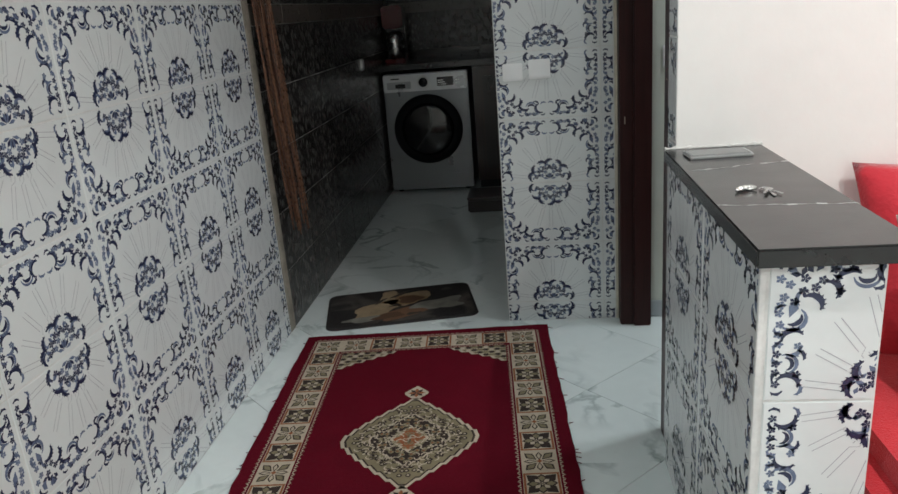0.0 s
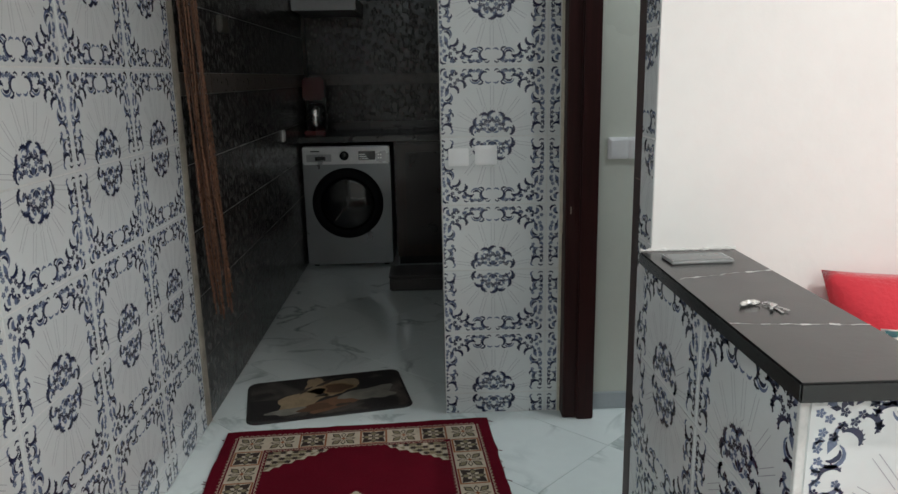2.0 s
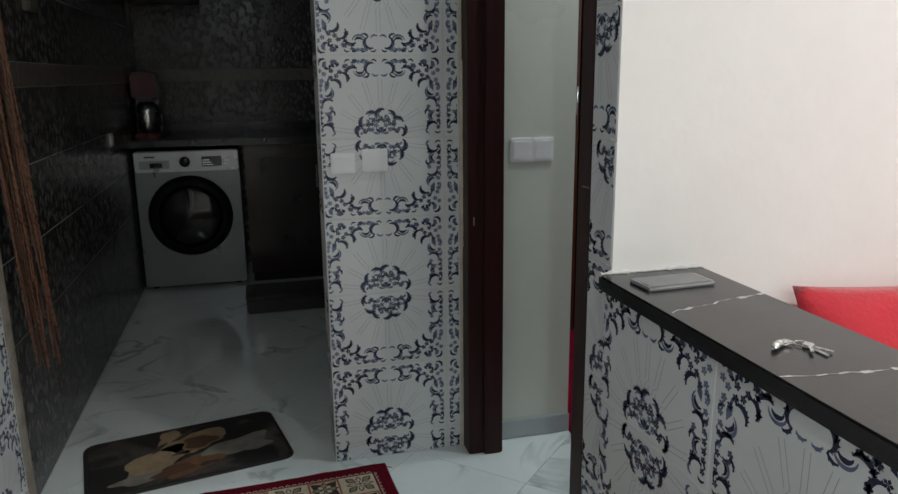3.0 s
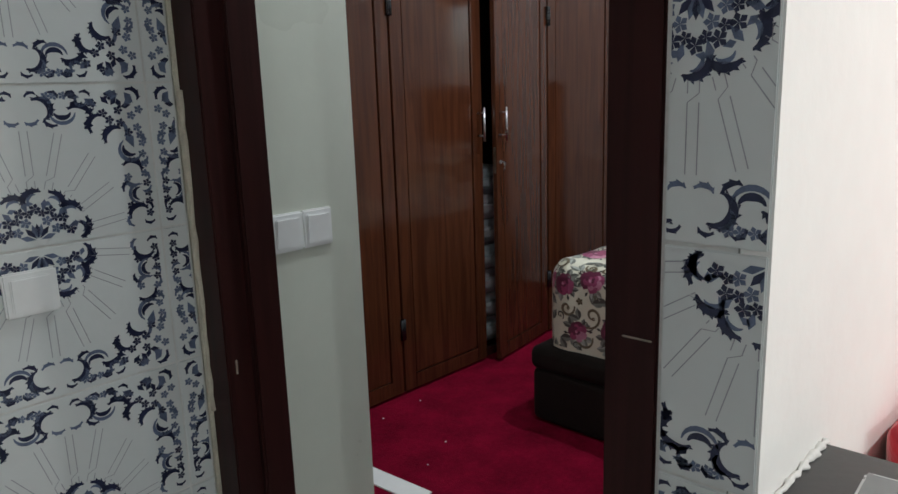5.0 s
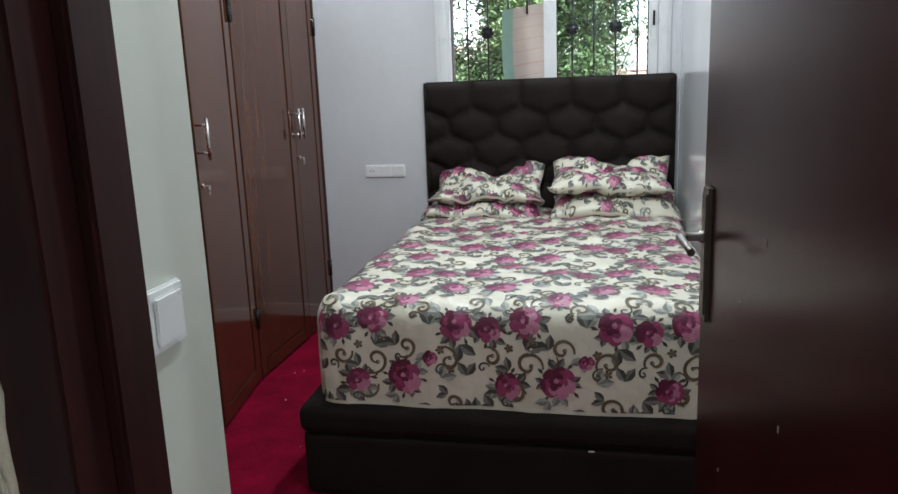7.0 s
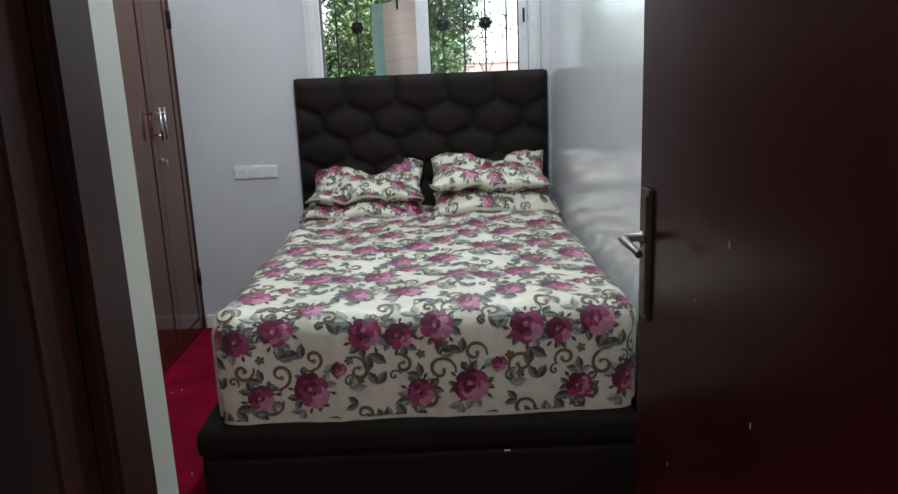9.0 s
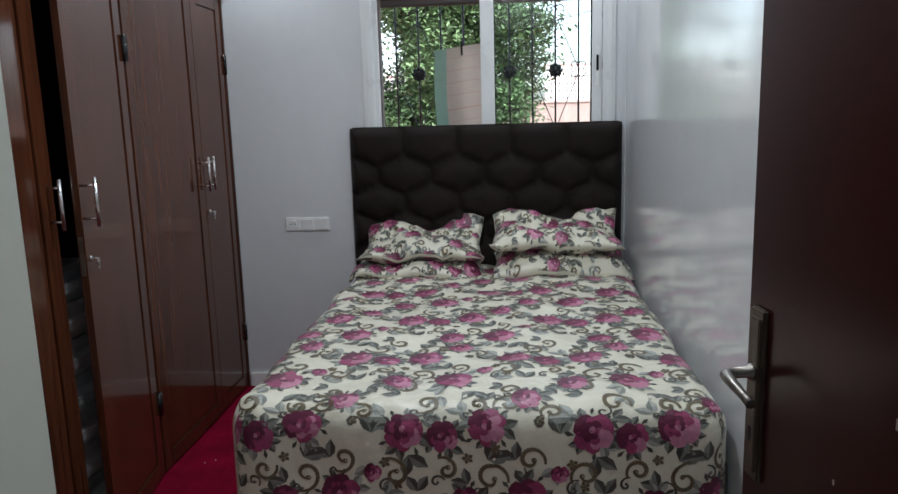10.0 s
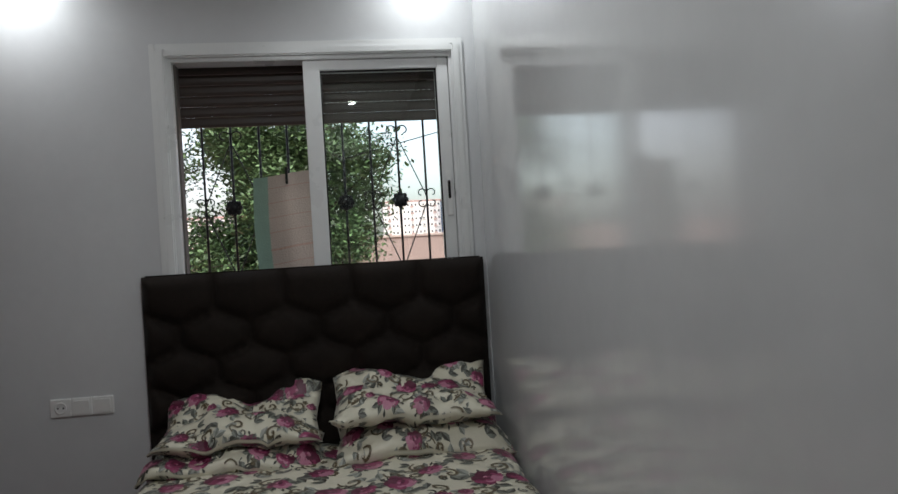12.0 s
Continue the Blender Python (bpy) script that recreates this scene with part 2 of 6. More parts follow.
setting("wall_east", B(EAST, EAST + 0.15, ENDY, SY, -0.006, CEIL), M_WHITE, "plain white painted living room wall", "wall")
wall_kitchen = setting("wall_kitchen", B(LW - 0.2, 0.6, KY, KY + 0.15, -0.006, CEIL), M_BLACK, "dark tiled kitchen back wall", "wall")
wall_pillar = setting("wall_pillar", B(-0.098, 0.34, PY + 0.002, PY + 0.16, -0.006, CEIL), M_PALEGROUT, "wall end between kitchen and bedroom clad in blue-patterned tiles", "wall")
setting("wall_stub", B(0.3405, 0.747, PY + 0.012, PY + 0.16, -0.006, CEIL), M_GREEN, "short pale green painted wall inside the bedroom door", "wall")
setting("wall_kitchen_side", B(0.57, 0.747, PY + 0.162, KY, -0.006, CEIL), M_WHITE, "white wall between kitchen and bedroom", "wall")
setting("wall_lintel", B(DX0, DX1, 2.114, PY - 0.006, 2.12, CEIL), M_WHITE, "white wall above the bedroom door", "wall")
wall_door = setting("wall_door", B(0.378, DX1 - 0.002, SY + 0.0306, 2.114, -0.006, CEIL), M_PALEGROUT, "narrow wall end clad in blue-patterned tiles", "wall")
setting("wall_bedroom_side", B(DX1, WX, SY + 0.03, BY, -0.006, CEIL), M_GLOSSWALL, "glossy white painted bedroom wall", "wall")
setting("wall_salon", B(0.378, EAST, SY, SY + 0.0295, -0.006, CEIL), M_WHITE, "bright white painted living room wall", "wall")
setting("wall_wardrobe", B(0.747, WX, WY, WY + 0.12, -0.006, CEIL), M_BEDWALL, "plain wall behind the fitted wardrobe", "wall")

# window wall with its opening
W0, W1, WZ0, WZ1 = 2.168, 3.28, 1.09, 2.15
bm = bmesh.new()
box(bm, WX, WX + 0.2, SY, W0, -0.006, CEIL)
box(bm, WX, WX + 0.2, W1, WY + 0.12, -0.006, CEIL)
box(bm, WX, WX + 0.2, W0, W1, -0.006, WZ0)
box(bm, WX, WX + 0.2, W0, W1, WZ1, CEIL)
setting("wall_window", bm, M_BEDWALL, "pale grey-white bedroom wall round the window", "wall")

# skirting along the green stub and the window wall
setting("baseboard", B(DX1 + 0.003, 0.749, PY, PY + 0.0115, 0.001, 0.07, 0.003), M_SKIRT, "low grey painted skirting board", "baseboard")
setting("baseboard_2", B(WX - 0.014, WX - 0.001, 3.445, 3.985, 0.012, 0.085, 0.003), M_WHITEPL, "low white skirting under the socket", "baseboard")

# bedroom carpet
setting("carpet", B(0.750, WX - 0.002, BY + 0.002, WY - 0.002, -0.004, 0.011, 0.003), M_CARPET, "wall-to-wall crimson carpet with trodden pile", "carpet")


# ---- flat ornament: convex patches (points, material, lift) in a plane ----
def arcs(out, c, r, mid, span, th, mi, teeth=0, n=9, lift=0.0):
    """A crescent, thick in the middle, with feathered teeth on its outer side."""
    a0 = mid - span / 2
    ring = []
    for i in range(n + 1):
        a, k = a0 + span * i / n, max(0.06, math.sin(math.pi * (0.08 + 0.84 * i / n)))
        ring.append(((c[0] + r * math.cos(a), c[1] + r * math.sin(a)), (c[0] + (r - th * k) * math.cos(a), c[1] + (r - th * k) * math.sin(a))))
    for (p, q), (p2, q2) in zip(ring, ring[1:]):
        out.append(([p, p2, q2, q], mi, lift))
    for i in range(teeth):
        a = a0 + span * (i + 0.6) / teeth
        d = 0.5 * span / teeth
        out.append(([(c[0] + r * math.cos(a - d * .5), c[1] + r * math.sin(a - d * .5)), (c[0] + (r + th * .32) * math.cos(a + d * .4), c[1] + (r + th * .32) * math.sin(a + d * .4)),
                     (c[0] + r * math.cos(a + d * .5), c[1] + r * math.sin(a + d * .5))], mi, lift))


def petal(out, c, ang, near, far, wide, mi, lift=0.0):
    dx, dy = math.cos(ang), math.sin(ang)
    mid = near + (far - near) * 0.6
    at = lambda d, s: (c[0] + dx * d - dy * s, c[1] + dy * d + dx * s)
    out.append(([at(near, 0), at(mid * 0.8, -wide * .8), at(mid, -wide), at(far, 0), at(mid, wide), at(mid * 0.8, wide * .8)], mi, lift))


def flower(out, c, r, mi, n=5, turn=0.0):
    for k in range(n):
        petal(out, c, turn + k * 2 * math.pi / n, 0.0, r, r * 0.36, mi)


def stroke(out, p, q, w, mi, lift=0.0):
    dx, dy = q[0] - p[0], q[1] - p[1]
    d = math.hypot(dx, dy) or 1
    nx, ny = -dy / d * w / 2, dx / d * w / 2
    out.append(([(p[0] + nx, p[1] + ny), (q[0] + nx, q[1] + ny), (q[0] - nx, q[1] - ny), (p[0] - nx, p[1] - ny)], mi, lift))


def clipped(poly, u0, u1, v0, v1):
    for axis, lim, sign in ((0, u0, 1), (0, u1, -1), (1, v0, 1), (1, v1, -1)):
        res = []
        for i, p in enumerate(poly):
            q = poly[(i + 1) % len(poly)]
            a, b = (p[axis] - lim) * sign, (q[axis] - lim) * sign
            if a >= 0:
                res.append(p)
            if a * b < 0:
                t = a / (a - b)
                res.append((p[0] + (q[0] - p[0]) * t, p[1] + (q[1] - p[1]) * t))
        poly = res
        if len(poly) < 3:
            return []
    return poly


TW, TH = 0.40, 0.25


def tile_print():
    """Half a medallion: half rosette at the lower edge, scroll border at the sides and along the upper edge."""
    o, pi = [], math.pi
    scroll = lambda c, r, a, sweep, w, *more: arcs(o, c, r, a, sweep, w * 1.12, *more)
    for k in range(7):
        a = pi * (k + 0.5) / 7
        tip = a + (0.55 if k % 2 else -0.55)
        scroll( (0.064 * math.cos(a), 0.064 * math.sin(a)), 0.0178, tip, pi * 0.86, 0.0088, 1, 6)
        scroll( (0.064 * math.cos(a), 0.064 * math.sin(a)), 0.0098, tip + 0.4, pi * 0.9, 0.0045, 2)
        petal(o, (0.058 * math.cos(a), 0.058 * math.sin(a)), a + 1.4, 0.0, 0.013, 0.004, 2)
    for a in (10, 38, 64, 90, 116, 142, 170):
        flower(o, (0.049 * math.cos(radians(a)), 0.004 + 0.046 * math.sin(radians(a))), 0.0092, 1)
    for a in (25, 60, 120, 155):
        flower(o, (0.030 * math.cos(radians(a)), 0.004 + 0.030 * math.sin(radians(a))), 0.0086, 2)
    for a in (4, 176):
        scroll((0.062 * math.cos(radians(a)), 0.008), 0.014, radians(a), 3.2, 0.0075, 1, 5)
    for a in (20, 48, 76, 104, 132, 160):
        flower(o, (0.040 * math.cos(radians(a)), 0.004 + 0.040 * math.sin(radians(a))), 0.0072, 1)
        petal(o, (0.046 * math.cos(radians(a)), 0.046 * math.sin(radians(a))), radians(a), 0.0, 0.020, 0.0045, 2)
    for a in (15, 50, 75, 90, 105, 130, 165):
        petal(o, (0, 0.002), radians(a), 0.003, 0.026, 0.0042, 2 if a % 2 else 1)
    o = [([(u * 1.07, v * 1.10) for u, v in pts], mi, up) for pts, mi, up in o]
    for s in (1, -1):
        e = lambda du, v: (s * (TW / 2 - du), v)
        fl = lambda a: a if s > 0 else pi - a
        # side chain, upwards from the rosette joint
        scroll( e(0.032, 0.025), 0.019, fl(2.0), 3.5, 0.0095, 1, 7)
        scroll( e(0.028, 0.060), 0.019, fl(3.0), 3.8, 0.0055, 2)
        scroll( e(0.028, 0.060), 0.0125, fl(3.0), 3.4, 0.0065, 1)
        scroll( e(0.036, 0.086), 0.014, fl(4.2), 3.0, 0.0075, 2, 5)
        scroll( e(0.034, 0.108), 0.018, fl(1.2), 3.3, 0.009, 1, 7)
        scroll( e(0.034, 0.140), 0.022, fl(4.0), 3.8, 0.007, 2)
        scroll( e(0.035, 0.142), 0.014, fl(4.0), 3.0, 0.008, 1)
        petal(o, e(0.026, 0.140), fl(1.9), 0.004, 0.036, 0.008, 2)
        for du, v in ((0.012, 0.022), (0.011, 0.044), (0.011, 0.060), (0.012, 0.078), (0.014, 0.096), (0.012, 0.114), (0.012, 0.152), (0.044, 0.092), (0.044, 0.040), (0.014, 0.132)):
            flower(o, e(du, v), 0.0082, 1 if v < 0.09 else 2)
        for v, w in ((0.010, 4.6), (0.034, 0.6), (0.070, 5.2), (0.090, 0.5), (0.122, 5.4), (0.158, 0.8)):
            scroll( e(0.014, v), 0.0095, fl(w), 3.0, 0.0048, 2 if v > .06 else 1, 3)
        # corner
        scroll( e(0.060, 0.168), 0.019, fl(2.3), 3.2, 0.010, 1, 8)
        scroll( e(0.050, 0.178), 0.016, fl(0.4), 2.8, 0.006, 2)
        scroll( e(0.086, 0.190), 0.018, fl(2.6), 3.2, 0.009, 1, 6)
        for du, v in ((0.034, 0.172), (0.018, 0.180), (0.046, 0.190), (0.064, 0.196), (0.100, 0.188), (0.026, 0.202), (0.048, 0.212), (0.074, 0.208), (0.012, 0.212), (0.014, 0.166), (0.090, 0.226), (0.062, 0.238)):
            flower(o, e(du, v), 0.0088, 1 if du > .03 else 2)
        for du, v, a in ((0.038, 0.218, 0.8), (0.020, 0.224, 2.2), (0.058, 0.226, 1.2), (0.082, 0.220, 2.5), (0.044, 0.240, 3.0), (0.108, 0.236, 2.8)):
            petal(o, e(du, v), fl(a), 0.0, 0.024, 0.0065, 2)
            petal(o, e(du + 0.004, v - 0.003), fl(a + 1.1), 0.0, 0.019, 0.005, 1)
        scroll( e(0.022, 0.238), 0.014, fl(0.8), 3.2, 0.007, 1, 4)
        # band along the upper joint
        scroll( e(0.112, 0.208), 0.020, fl(1.2), 2.9, 0.0095, 1, 7)
        scroll( e(0.108, 0.230), 0.010, fl(4.0), 4.5, 0.005, 2)
        scroll( e(0.138, 0.212), 0.021, fl(4.7), 3.1, 0.006, 2)
        scroll( e(0.138, 0.213), 0.014, fl(4.7), 3.0, 0.008, 1)
        scroll( e(0.044, 0.012), 0.011, fl(3.4), 3.0, 0.0055, 2, 4)
        scroll( e(0.046, 0.074), 0.011, fl(2.6), 2.8, 0.0055, 1, 4)
        scroll( e(0.156, 0.200), 0.012, fl(4.2), 2.8, 0.006, 1, 4)
        scroll( e(0.186, 0.203), 0.011, fl(4.9), 2.8, 0.0055, 2, 4)
        for du, w in ((0.100, 1.2), (0.122, 2.0), (0.150, 1.0), (0.182, 1.8)):
            scroll( e(du, 0.240), 0.0090, fl(w), 3.0, 0.0046, 1, 3)
        for du in (0.120, 0.134, 0.148, 0.160):
            flower(o, e(du, 0.2405), 0.0078, 2 if du > .125 else 1)
        scroll( e(0.170, 0.220), 0.020, fl(3.6 - pi), 3.6, 0.010, 1, 8)
        scroll( e(0.164, 0.228), 0.012, fl(0.5), 3.2, 0.006, 2)
    # faint rays with links
    for a, reach in ((9, .145), (33, .15), (54, .17), (74, .185), (90, .185), (106, .185), (126, .17), (147, .15), (171, .145)):
        c, s_ = math.cos(radians(a)), math.sin(radians(a))
        for off in (-0.006, 0.006):
            for r0, r1 in ((0.088, reach * .55), (reach * .60, reach)):
                stroke(o, (c * r0 - s_ * off, s_ * r0 + c * off), (c * r1 - s_ * off, s_ * r1 + c * off), 0.0012, 3)
        stroke(o, (c * reach * .55 - s_ * .006, s_ * reach * .55 + c * .006), (c * reach * .60 + s_ * .006, s_ * reach * .60 - c * .006), 0.0009, 3)
    # the print stops short of the tile edges
    return [([(u * 0.972, 0.010 + v * 0.925) for u, v in pts], mi, up) for pts, mi, up in o]


def add_print(bm, patches, lift, place):
    """Lays patches on a surface: place(u, v, lift) gives the point."""
    for pts, mi, up in patches:
        vs = [bm.verts.new(place(u, v, lift + up)) for u, v in pts]
        try:
            bm.faces.new(vs).material_index = mi
        except ValueError:
            pass


PRINT = tile_print()
TILE_MESHES = {}


def tile_mesh(u0, u1, v0, v1, flip):
    """A glazed tile, cut to a part of its face, 8 mm thick; flip turns the print half a turn."""
    key = (round(u0, 3), round(u1, 3), round(v0, 3), round(v1, 3), flip)
    if key not in TILE_MESHES:
        bm = bmesh.new()
        g = 0.0018
        box(bm, u0 + g, u1 - g, v0 + g, v1 - g, -0.008, 0.0, 0.0012)
        bm.normal_update()
        for pts, mi, up in PRINT:
            if flip:
                pts = [(-u, TH - v) for u, v in pts]
            pts = clipped(pts, u0 + 2 * g, u1 - 2 * g, v0 + 2 * g, v1 - 2 * g)
            if len(pts) >= 3:
                add_print(bm, [(pts, mi, 0.0)], 0.0003, lambda u, v, h: (u, v, h))
        me = bpy.data.meshes.new("tile")
        bmesh.ops.recalc_face_normals(bm, faces=bm.faces)
        bm.to_mesh(me)
        bm.free()
        for m in (M_TILE, M_NAVY, M_BLUE, M_LINE):
            me.materials.append(m)
        TILE_MESHES[key] = me
    return TILE_MESHES[key]


def clad(parent, at, along, out, u_from, u_to, z_from, z_to, u_joint, z_joint, name="tile"):
    """Covers a wall stretch with tiles. at: a point of the face; along, out: its direction and normal; joints name one column and one rosette joint."""
    a, nrm = Vector(along), Vector(out)
    c0, c1 = math.floor((u_from - u_joint) / TW + 1e-4), math.ceil((u_to - u_joint) / TW - 1e-4)
    r0, r1 = math.floor((z_from - z_joint) / TH + 1e-4), math.ceil((z_to - z_joint) / TH - 1e-4)
    for c in range(c0, c1):
        for r in range(r0, r1):
            uc, zb = u_joint + (c + 0.5) * TW, z_joint + r * TH
            u0, u1 = max(-TW / 2, u_from - uc), min(TW / 2, u_to - uc)
            v0, v1 = max(0.0, z_from - zb), min(TH, z_to - zb)
            if u1 - u0 < 0.008 or v1 - v0 < 0.008:
                continue
            ob = new(name, tile_mesh(u0, u1, v0, v1, r % 2 == 1))
            p = Vector(at) + a * uc + nrm * random.uniform(-0.0004, 0.0004)
            m = Matrix.Identity(4)
            m.col[0][:3], m.col[1][:3], m.col[2][:3], m.col[3][:3] = a, (0, 0, 1), nrm, (p.x, p.y, zb)
            ob.matrix_world = m
            ob.parent = parent


# ---- hall things ----
def switch(at, along, out, gangs, w=0.072, h=0.072, label="white plastic light switch on the tiled wall", socket=False):
    """A row of rocker plates on a wall."""
    t = thing("socket_plate" if socket else "light_switch", label, "socket" if socket else "switch", at)
    a, nrm = Vector(along), Vector(out)
    m = Matrix.Identity(4)
    m.col[0][:3], m.col[1][:3], m.col[2][:3], m.col[3][:3] = a, (0, 0, 1), nrm, at
    t.matrix_world = m
    for g in range(gangs):
        u = (g - (gangs - 1) / 2) * w
        part("plate", B(u - w / 2, u + w / 2, -h / 2, h / 2, 0, 0.009, 0.003), M_WHITEPL, t)
        if socket and g == 0:
            bm = bmesh.new()
            lathe(bm, [(0.021, 0.0085), (0.021, 0.011), (0.018, 0.011), (0.0175, 0.0095)], (u, 0, 0), 20)
            part("socket_face", bm, M_WHITEPL, t)
            for k in (-1, 1):
                part("socket_hole", lathe(bmesh.new(), [(0.003, 0.0096), (0.003, 0.0105)], (u + k * 0.0095, 0, 0), 8), M_DARKPL, t)
        else:
            bm = B(u - w * 0.38, u + w * 0.38, -h * 0.38, h * 0.38, 0.0085, 0.0125, 0.0025)
            for v in bm.verts:
                if v.co.z > 0.011:
                    v.co.z += 0.05 * v.co.y
            part("rocker", bm, M_WHITEPL, t)
    return t


def phone(at, turn):
    t = thing("mobile_phone", "grey mobile phone lying on the black worktop", "phone", at, turn)
    part("body", B(-0.072, 0.072, -0.035, 0.035, 0, 0.0075, 0.003), mat("phone case", (0.45, 0.46, 0.46), 0.3, metal=0.6), t)
    part("screen", B(-0.066, 0.066, -0.0315, 0.0315, 0.0072, 0.0083, 0.0005), mat("phone screen", (0.14, 0.15, 0.15), 0.06, bump=0), t)
    return t


def keys(at, turn):
    t = thing("key_bunch", "bunch of steel keys on a ring", "keys", at, turn)
    bm = bmesh.new()
    tube(bm, [(0.014 * math.cos(k * math.pi / 9), 0.02 + 0.014 * math.sin(k * math.pi / 9), 0.003) for k in range(19)], 0.0012, 6, False)
    part("ring", bm, M_STEEL, t)
    for k, (a, ln) in enumerate(((-100, 0.05), (-75, 0.045), (-130, 0.04))):
        bm = bmesh.new()
        lathe(bm, [(0.010, 0), (0.011, 0.001), (0.010, 0.002)], (0, 0, 0), 10)
        box(bm, 0.008, ln, -0.003, 0.003, 0, 0.002, 0.0005)
        for i in range(4):
            box(bm, ln - 0.006 - i * 0.006, ln - 0.003 - i * 0.006, 0.002, 0.0045, 0, 0.002)
        ob = part("key", bm, M_STEEL, t, at=(0, 0.006, 0.001 + 0.002 * k))
        ob.rotation_euler = (0, 0, radians(a))
    bm = bmesh.new()
    tube(bm, [(-0.02 - 0.055 * i / 8, 0.024 + 0.008 * math.sin(i * 0.5), 0.006) for i in range(9)], [0.004, 0.006, 0.008, 0.007, 0.008, 0.007, 0.008, 0.006, 0.003], 8)
    t.scale = (0.78, 0.78, 0.78)
    part("fob", bm, mat("foil-like fob", (0.7, 0.7, 0.68), 0.2, metal=0.9, var=0.4, scale=80, bump=0.6, bscale=120), t, "crumpled silver fob")
    return t


# counter: tiled low wall with a black marble top
CX0, CX1, CY0 = 0.362, 0.542, 1.243
counter = thing("tiled_counter", "low counter clad in blue-patterned white tiles with black marble top", "counter", (0, 0, 0))
part("body", B(CX0 + 0.002, CX1, CY0 + 0.002, SY - 0.002, -0.004, 0.857), M_PALEGROUT, counter)
top = part("worktop", B(0.348, 0.578, 1.221, SY - 0.001, 0.857, 0.887, 0.003), M_GRANITE, counter, "black marble top with thin white veins")
for (xa, ya), (xb, yb) in (((0.352, 1.470), (0.576, 1.445)), ((0.36, 1.752), (0.576, 1.806))):
    bm = bmesh.new()
    pts = [(xa + (xb - xa) * i / 14 , ya + (yb - ya) * i / 14 + random.uniform(-0.004, 0.004)) for i in range(15)]
    o = []
    for i, (p, q) in enumerate(zip(pts, pts[1:])):
        stroke(o, p, q, random.choice((0.001, 0.002, 0.004, 0.009)) * random.uniform(0.7, 1.2), 0)
    add_print(bm, o, 0.8874, lambda u, v, h: (u, v, h))
    part("vein", bm, mat("white marble vein", (0.42, 0.42, 0.41), 0.3, var=0.4, scale=60, bump=0), top)
setting("trim", B(CX0 - 0.002, CX0 + 0.0075, CY0 - 0.003, CY0 + 0.006, 0.0, 0.857, 0.001), M_PALEGROUT, "thin grouted edge strip on the counter corner", "trim")
# uneven white caulk where the worktop meets the wall
bm = bmesh.new()
tube(bm, [(0.35 + 0.228 * i / 30, SY - 0.003 + random.uniform(-.002, .001), 0.8885) for i in range(31)], [random.uniform(0.002, 0.0065) for i in range(31)], 6)
setting("trim_4", bm, M_PALEGROUT, "rough white caulk line behind the black worktop", "trim")
phone((0.452, 1.906, 0.887), 3)
keys((0.462, 1.548, 0.8875), 10)
switch((-0.034, PY, 1.011), (1, 0, 0), (0, -1, 0), 1, 0.075, 0.064)
switch((0.066, PY, 1.017), (1, 0, 0), (0, -1, 0), 1, 0.08, 0.071)
switch((0.592, PY + 0.012, 1.031), (1, 0, 0), (0, -1, 0), 2, 0.076, 0.080, "double white light switch on the pale green wall")

# door frame and leaf
door = tagged(new("door_1"), "open dark brown varnished bedroom door in a worn painted frame", "door", kind="structure")
bm = B(0.350, 0.463, 2.950, PY + 0.0115, 0.0, 2.12, 0.003)
box(bm, 0.400, 0.465, 2.934, 2.952, 0.0, 2.10, 0.004)
part("frame_post", bm, M_JAMB, door, "dark brown worn frame post")
bm = B(0.378, DX1, 2.1155, 2.180, 0.0, 2.12, 0.003)
box(bm, 0.420, DX1 + 0.002, 2.170, 2.205, 0.0, 2.10, 0.003)
part("frame_post", bm, M_JAMB, door)
part("frame_head", B(0.380, DX1, 2.181, 2.949, 2.05, 2.119, 0.003), M_JAMB, door)
# chips in the paint and putty along the post
M_CHIP = mat("bare chipped wood", (0.30, 0.25, 0.20), 0.8, var=0.3, scale=60)
for z, y in ((0.815, 2.9495),):
    part("chip", B(0.367, 0.371, y - 0.0005, y + 0.003, z - 0.012, z + 0.015, 0.0005), M_CHIP, door)
part("chip", B(0.3765, 0.3785, 2.122, 2.157, 1.040, 1.042, 0.0005), M_CHIP, door)
bm = bmesh.new()
tube(bm, [(0.348 + random.uniform(-.002, .002), PY - 0.004 + random.uniform(-.002, .002), 0.72 + i * 0.03) for i in range(21)], [random.uniform(0.003, 0.009) for i in range(21)], 6)
part("putty", bm, mat("old cream putty", (0.55, 0.50, 0.40), 0.9, var=0.2, scale=30, bump=0.5), door)
leaf = new("leaf")
leaf.parent = door
leaf.location, leaf.rotation_euler = (0.490, 2.222, 0), (0, 0, radians(6.9))
LFW = 0.752
bm = B(0, LFW, -0.04, 0, 0.015, 2.05, 0.003)
leaf.name = "leaf_pivot"
slab = part("leaf", bm, M_LEAF, leaf, "smooth dark red-brown varnished leaf, scratched")
bm = bmesh.new()
box(bm, LFW - 0.060, LFW - 0.018, 0.0, 0.007, 0.860, 1.108, 0.003)
box(bm, LFW - 0.054, LFW - 0.024, 0.006, 0.010, 0.874, 1.094, 0.003)
M_BRONZE = mat("worn bronze metal", (0.16, 0.13, 0.10), 0.35, metal=0.9, var=0.3, scale=25, bump=0.1)
part("lock_plate", bm, M_BRONZE, leaf)
bm = bmesh.new()
hx = LFW - 0.039
